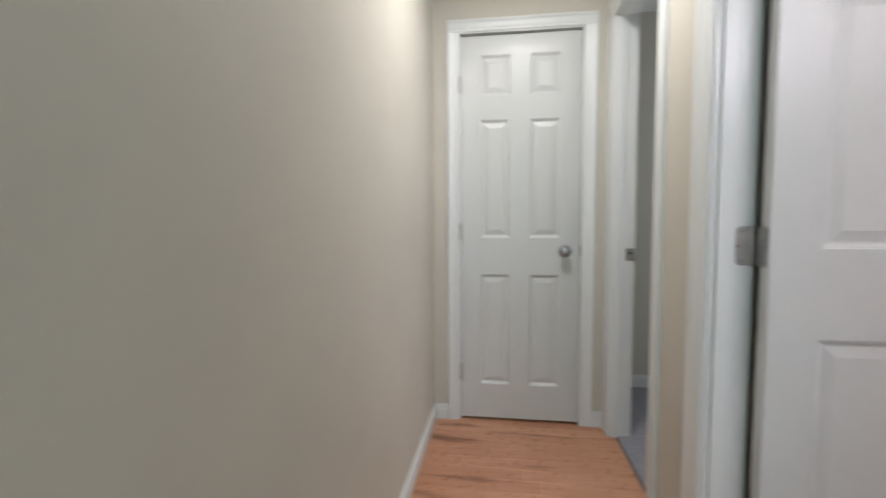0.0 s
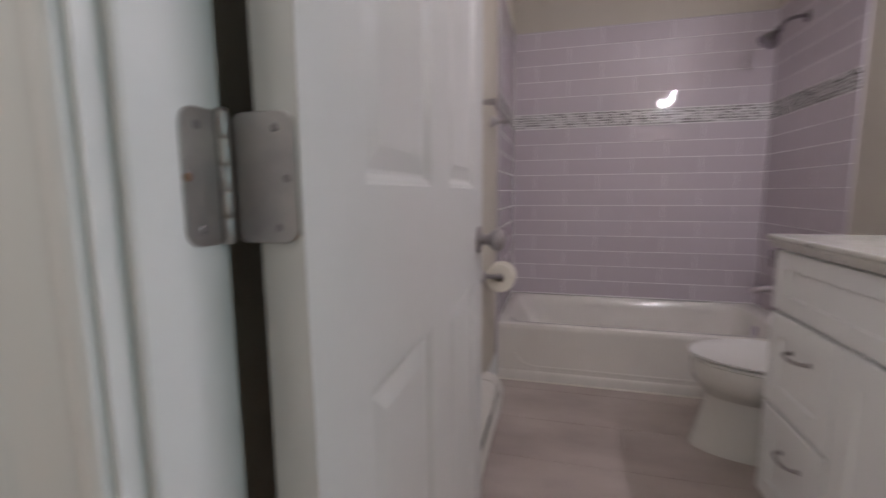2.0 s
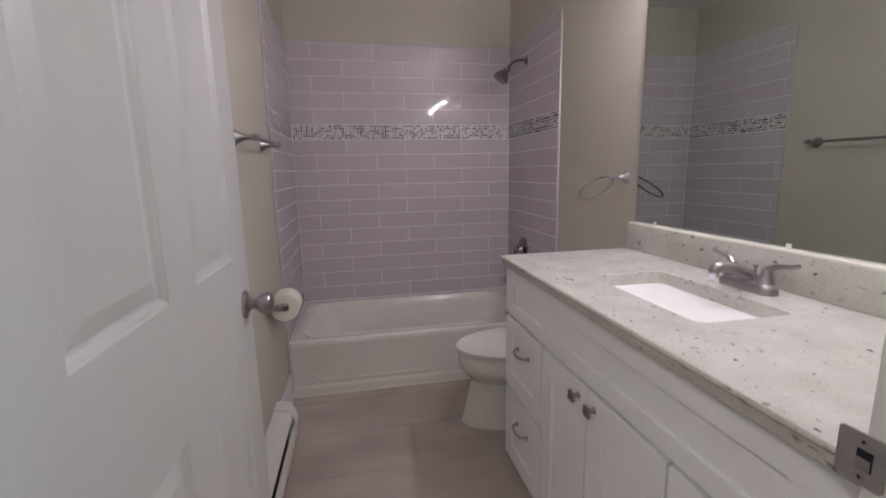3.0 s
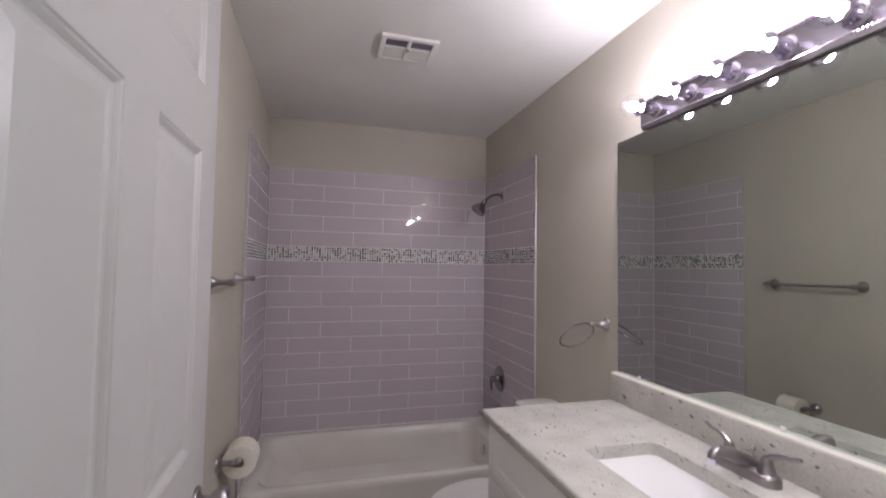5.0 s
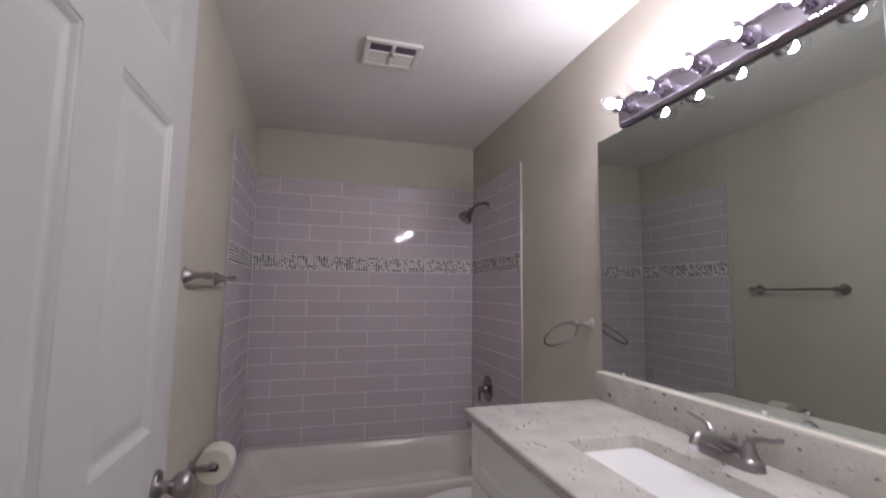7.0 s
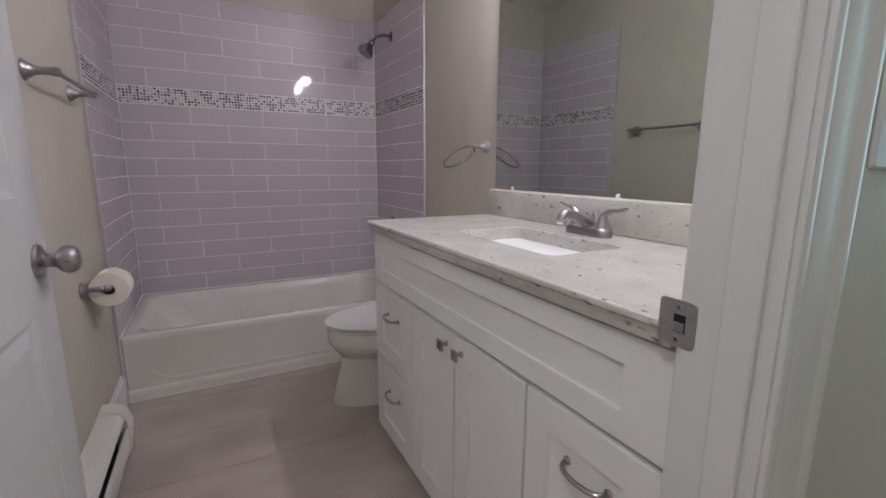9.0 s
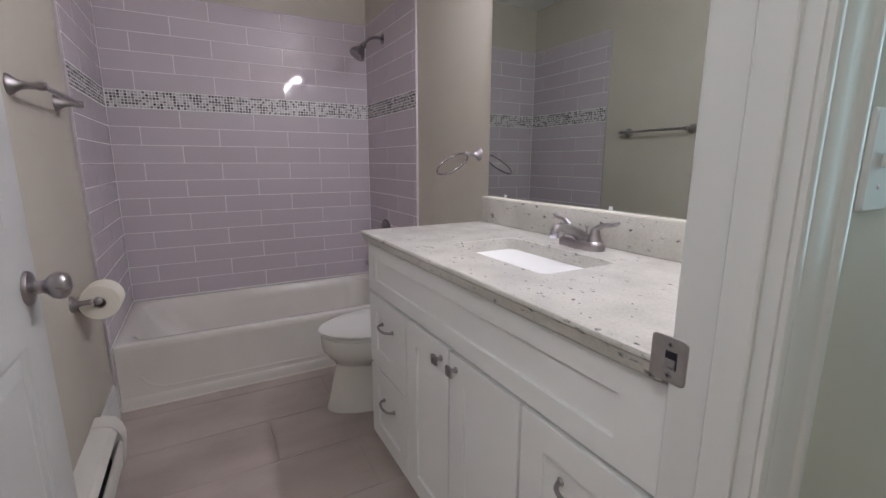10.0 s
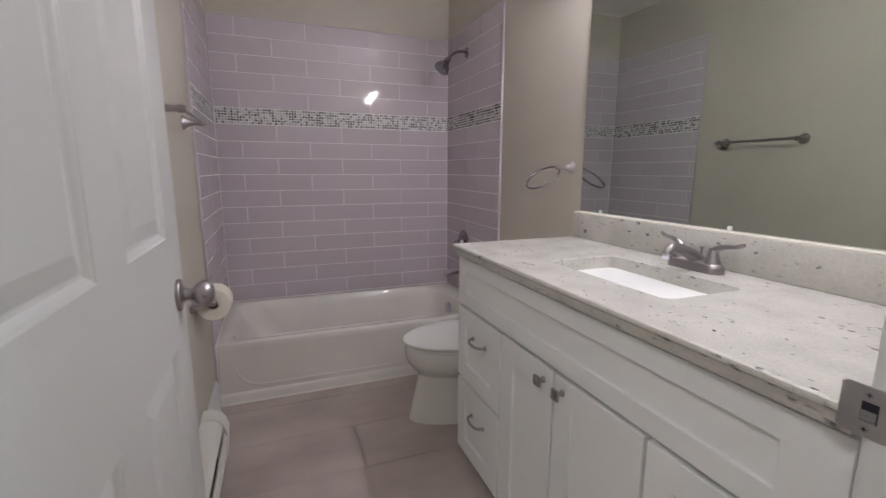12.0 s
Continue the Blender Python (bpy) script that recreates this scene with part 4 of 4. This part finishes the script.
part("bowl", b, M_PORC, toi)
b = bmesh.new()
loft(b, [egg(0.43, 0.176, 0.250, 0.20, 0.333), egg(0.43, 0.177, 0.251, 0.205, 0.336), egg(0.43, 0.177, 0.251, 0.205, 0.342), egg(0.43, 0.168, 0.243, 0.20, 0.3445)])
part("seat", b, M_SEAT, toi)
b = bmesh.new()
loft(b, [egg(0.43, 0.182, 0.256, 0.205, 0.351), egg(0.43, 0.188, 0.263, 0.21, 0.353), egg(0.43, 0.188, 0.263, 0.21, 0.359), egg(0.43, 0.178, 0.252, 0.20, 0.364), egg(0.43, 0.10, 0.15, 0.12, 0.366)])
part("lid", b, M_SEAT, toi)
b = bmesh.new()
loft(b, [rounded_rect(TCX - 0.19, TCX + 0.19, 0.02, 0.195, 0.335, 0.04), rounded_rect(TCX - 0.21, TCX + 0.21, 0.015, 0.205, 0.50, 0.04), rounded_rect(TCX - 0.215, TCX + 0.215, 0.012, 0.21, 0.71, 0.04)])
part("tank", b, M_PORC, toi)
b = bmesh.new()
loft(b, [rounded_rect(TCX - 0.222, TCX + 0.222, 0.008, 0.218, 0.712, 0.045), rounded_rect(TCX - 0.225, TCX + 0.225, 0.006, 0.222, 0.722, 0.05), rounded_rect(TCX - 0.222, TCX + 0.222, 0.008, 0.218, 0.738, 0.05), rounded_rect(TCX - 0.20, TCX + 0.20, 0.02, 0.20, 0.747, 0.06)])
part("tank_lid", b, M_PORC, toi)
b = tube(bmesh.new(), [(TCX - 0.16, 0.208, 0.655), (TCX - 0.16, 0.228, 0.655), (TCX - 0.155, 0.232, 0.655), (TCX - 0.09, 0.234, 0.648)], 0.006, 8)
part("flush_lever", b, M_CHROME, toi)

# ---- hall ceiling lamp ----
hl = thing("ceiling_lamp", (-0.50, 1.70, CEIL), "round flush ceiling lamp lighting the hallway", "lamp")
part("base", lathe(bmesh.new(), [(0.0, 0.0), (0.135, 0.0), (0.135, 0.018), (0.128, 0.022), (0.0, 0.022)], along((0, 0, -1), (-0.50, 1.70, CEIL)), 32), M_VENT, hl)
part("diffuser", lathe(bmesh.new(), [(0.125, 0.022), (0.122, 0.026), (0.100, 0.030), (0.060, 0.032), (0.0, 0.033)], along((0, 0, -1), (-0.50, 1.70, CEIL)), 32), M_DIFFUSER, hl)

# ---- ceiling vent ----
ven = thing("ceiling_vent", (1.66, 0.825, CEIL), "white plastic bathroom exhaust vent in the ceiling", "vent")
VX0, VX1, VY0, VY1 = 1.552, 1.766, 0.700, 0.950
b = bmesh.new()
zt, zb = CEIL - 0.001, CEIL - 0.015
for x0, x1, y0, y1 in ((VX0, VX0 + 0.022, VY0, VY1), (VX1 - 0.022, VX1, VY0, VY1), (VX0 + 0.022, VX1 - 0.022, VY0, VY0 + 0.022), (VX0 + 0.022, VX1 - 0.022, VY1 - 0.022, VY1)):
    box(b, x0, x1, y0, y1, zb, zt, 0.002, 1)
part("frame", b, M_VENT, ven)
cy = (VY0 + VY1) / 2
part("cross_bar", box(boxed(VX0 + 0.023, VX1 - 0.023, cy - 0.008, cy + 0.008, zb - 0.002, zt - 0.003, 0.002, 1), VX0 + 0.085, VX0 + 0.100, VY0 + 0.023, VY1 - 0.023, zb, zt - 0.003, 0.002, 1), M_VENT, ven)
for s0, s1 in ((VY0 + 0.023, cy - 0.009), (cy + 0.009, VY1 - 0.023)):
    # solid panel, its dark colour stands for the shade inside the opening
    part("opening", boxed(VX0 + 0.023, VX0 + 0.084, s0, s1, zb + 0.006, zb + 0.009), M_VENT_SHADE, ven, "dark panel for the shade in a vent opening")
    part("louver", boxed(VX0 + 0.101, VX1 - 0.023, s0, s1, zb + 0.003, zb + 0.009, 0.001, 1), M_VENT, ven)
part("center_nut", lathe(bmesh.new(), [(0.007, 0), (0.007, 0.003), (0.004, 0.007), (0.0, 0.008)], along((0, 0, -1), (VX0 + 0.0925, cy, zb - 0.002)), 16), M_RUST, ven)

# ---- tiled alcove: backing, tiles, mosaic band, edge trim ----
P, RH, GAP = 0.405, 0.1018, 0.0042
MZ0, MZ1 = 1.438, 1.536
rows_z = [(MZ1 + k * 0.1032, min(MZ1 + (k + 1) * 0.1032, TILE_TOP), k % 2) for k in range(5) if MZ1 + k * 0.1032 < TILE_TOP - 0.01]
rows_z += [(max(MZ0 - (k + 1) * RH, TUB_TOP + 0.002), MZ0 - k * RH, 1 - k % 2) for k in range(11) if MZ0 - k * RH > TUB_TOP + 0.01]
FACE = 0.0095
grout = bmesh.new()
box(grout, BACK - 0.0075, BACK, 0.0, LEFT, TUB_TOP - 0.03, TILE_TOP)
part("grout", grout, M_GROUT, wall_east)
part("grout", boxed(TILE_X, BACK - 0.008, 0.0, 0.0075, TUB_TOP - 0.03, TILE_TOP), M_GROUT, wall_south)
part("grout", boxed(TILE_X, BACK - 0.008, LEFT - 0.0075, LEFT, 0.0, TILE_TOP), M_GROUT, wall_north)
for wall, y0, y1 in ((wall_south, 0.0005, 0.0125), (wall_north, LEFT - 0.0125, LEFT - 0.0005)):
    part("edge_trim", boxed(TILE_X - 0.006, TILE_X, y0, y1, TUB_TOP if wall is wall_south else 0.002, TILE_TOP, 0.002, 2), M_TILETRIM, wall)
part("edge_trim", boxed(TILE_X, BACK - 0.01, 0.0005, 0.011, TILE_TOP, TILE_TOP + 0.008, 0.002, 1), M_TILETRIM, wall_south)
part("edge_trim", boxed(TILE_X, BACK - 0.01, LEFT - 0.011, LEFT - 0.0005, TILE_TOP, TILE_TOP + 0.008, 0.002, 1), M_TILETRIM, wall_north)
part("edge_trim", boxed(BACK - 0.011, BACK - 0.0005, 0.012, LEFT - 0.012, TILE_TOP, TILE_TOP + 0.008, 0.002, 1), M_TILETRIM, wall_east)

made_tiles = {}


def slab_mesh(name, a, c, thick, edge, material, facing):
    """A flat piece a x c with a small sloped edge, its face towards facing."""
    key = (name, round(a, 4), round(c, 4), facing)
    if key not in made_tiles:
        b = bmesh.new()
        lo_, hi_ = [], []
        for u, v in ((0, 0), (1, 0), (1, 1), (0, 1)):
            lo_.append((u * a, v * c, 0.0))
            hi_.append((edge + u * (a - 2 * edge), edge + v * (c - 2 * edge), thick))
        mid_ = [(p[0], p[1], thick - edge * 0.7) for p in lo_]
        loft(b, [lo_, mid_, hi_])
        turn = {"x": Matrix(((0, 0, -1, 0), (1, 0, 0, 0), (0, 1, 0, 0), (0, 0, 0, 1))),
                "y": Matrix(((1, 0, 0, 0), (0, 0, 1, 0), (0, 1, 0, 0), (0, 0, 0, 1))),
                "-y": Matrix(((1, 0, 0, 0), (0, 0, -1, 0), (0, 1, 0, 0), (0, 0, 0, 1))), "z": Matrix.Identity(4)}[facing]
        bmesh.ops.transform(b, matrix=turn, verts=b.verts)
        bmesh.ops.recalc_face_normals(b, faces=b.faces)
        me = bpy.data.meshes.new(name)
        b.to_mesh(me)
        b.free()
        me.materials.append(material)
        made_tiles[key] = me
    return made_tiles[key]


def spans(lo_, hi_, first, step):
    """Cuts lo..hi at first + n * step."""
    k = math.ceil((lo_ - first) / step + 0.02)
    cuts = [lo_]
    while first + k * step < hi_ - 0.01:
        cuts.append(first + k * step)
        k += 1
    return list(zip(cuts, cuts[1:] + [hi_]))


def jitter(s=0.0006):
    return random.uniform(-s, s)


for z0, z1, kind_ in rows_z:
    h = z1 - z0 - GAP
    for y0, y1 in spans(0.0105, LEFT - 0.0105, 0.969 if kind_ == 0 else 0.766, P):
        piece("tile", slab_mesh("tile", y1 - y0 - GAP, h, FACE - 0.006, 0.0012, M_TILE, "x"), (BACK - 0.0062 + jitter(0.0004), y0 + GAP / 2, z0 + GAP / 2), wall_east, (0.03, 0.42, 0.1))
    for x0, x1 in spans(TILE_X, BACK - 0.0105, 2.285 if kind_ == 0 else 2.443, P):
        piece("tile", slab_mesh("tile", x1 - x0 - GAP, h, FACE - 0.006, 0.0012, M_TILE, "y"), (x0 + GAP / 2, 0.0062 + jitter(0.0004), z0 + GAP / 2), wall_south, (0.42, 0.03, 0.1))
        piece("tile", slab_mesh("tile", x1 - x0 - GAP, h, FACE - 0.006, 0.0012, M_TILE, "-y"), (x0 + GAP / 2, LEFT - 0.0062 + jitter(0.0004), z0 + GAP / 2), wall_north, (0.42, 0.03, 0.1))


def mosaic(bm, length, put):
    """Small glass and stone pieces in six courses; put(u, v, w) gives the place of a corner."""
    n, rnd = 6, random.Random(7)
    ph = (MZ1 - MZ0 - 0.003) / n
    for r in range(n):
        u = -0.006
        while u < length:
            w_ = 0.0168
            a, c = max(u, 0.0008), min(u + w_ - 0.0036, length - 0.0008)
            if c - a > 0.003:
                v0 = MZ0 + 0.0015 + r * ph + 0.0017
                v1 = v0 + ph - 0.0034
                t_ = 0.0092 + rnd.uniform(0, 0.0012)
                q = [bm.verts.new(put(*p)) for p in ((a, v0, 0.006), (c, v0, 0.006), (c, v1, 0.006), (a, v1, 0.006),
                                                      (a + 0.0006, v0 + 0.0006, t_), (c - 0.0006, v0 + 0.0006, t_), (c - 0.0006, v1 - 0.0006, t_), (a + 0.0006, v1 - 0.0006, t_))]
                for f in ((4, 5, 6, 7), (0, 1, 5, 4), (1, 2, 6, 5), (2, 3, 7, 6), (3, 0, 4, 7)):
                    bm.faces.new([q[k] for k in f])
            u += w_
    return bm


for wall, length, put in ((wall_east, LEFT - 0.021, lambda u, v, w: (BACK - w, 0.0105 + u, v)),
                          (wall_south, BACK - TILE_X - 0.0115, lambda u, v, w: (TILE_X + 0.001 + u, w, v)),
                          (wall_north, BACK - TILE_X - 0.0115, lambda u, v, w: (TILE_X + 0.001 + u, LEFT - w, v))):
    tagged(part("mosaic_band", mosaic(bmesh.new(), length, put), M_MOSAIC, wall, "pale and dark grey glass mosaic band"), kind="stuff")

# ---- floor pieces ----
for r, x0 in enumerate(np.arange(1.33 - 5 * 0.305, 2.05, 0.305)):
    a, c = max(x0, XB - 0.058), min(x0 + 0.305, 2.05)
    if c - a > 0.02:
        for y0, y1 in spans(-0.02, LEFT, 0.63 if r % 2 == 0 else 0.93, 0.61):
            piece("floor_tile", slab_mesh("floor_tile", c - a - 0.0024, y1 - y0 - 0.0024, 0.006, 0.0007, M_FTILE, "z"), (a + 0.0012, y0 + 0.0012, -0.006 + jitter(0.0001)), floor)
for r, y0 in enumerate(np.arange(HALL_S - 0.05, HALL_N + 0.5, 0.083)):
    for x0, x1 in spans(HALL_W - 0.02, XB - 0.062, HALL_W + 0.12 + 0.9 * random.Random(r).random(), 1.2):
        piece("plank", slab_mesh("plank", x1 - x0 - 0.0008, 0.0822, 0.008, 0.0008, M_WOOD, "z"), (x0 + 0.0004, y0, -0.008 + jitter(0.0002)), floor_hall)
setting("threshold", boxed(XB - 0.075, XB - 0.04, JAMB_S, JAMB_N, -0.004, 0.006, 0.003, 2), M_FGROUT, "narrow threshold strip in the bathroom doorway")
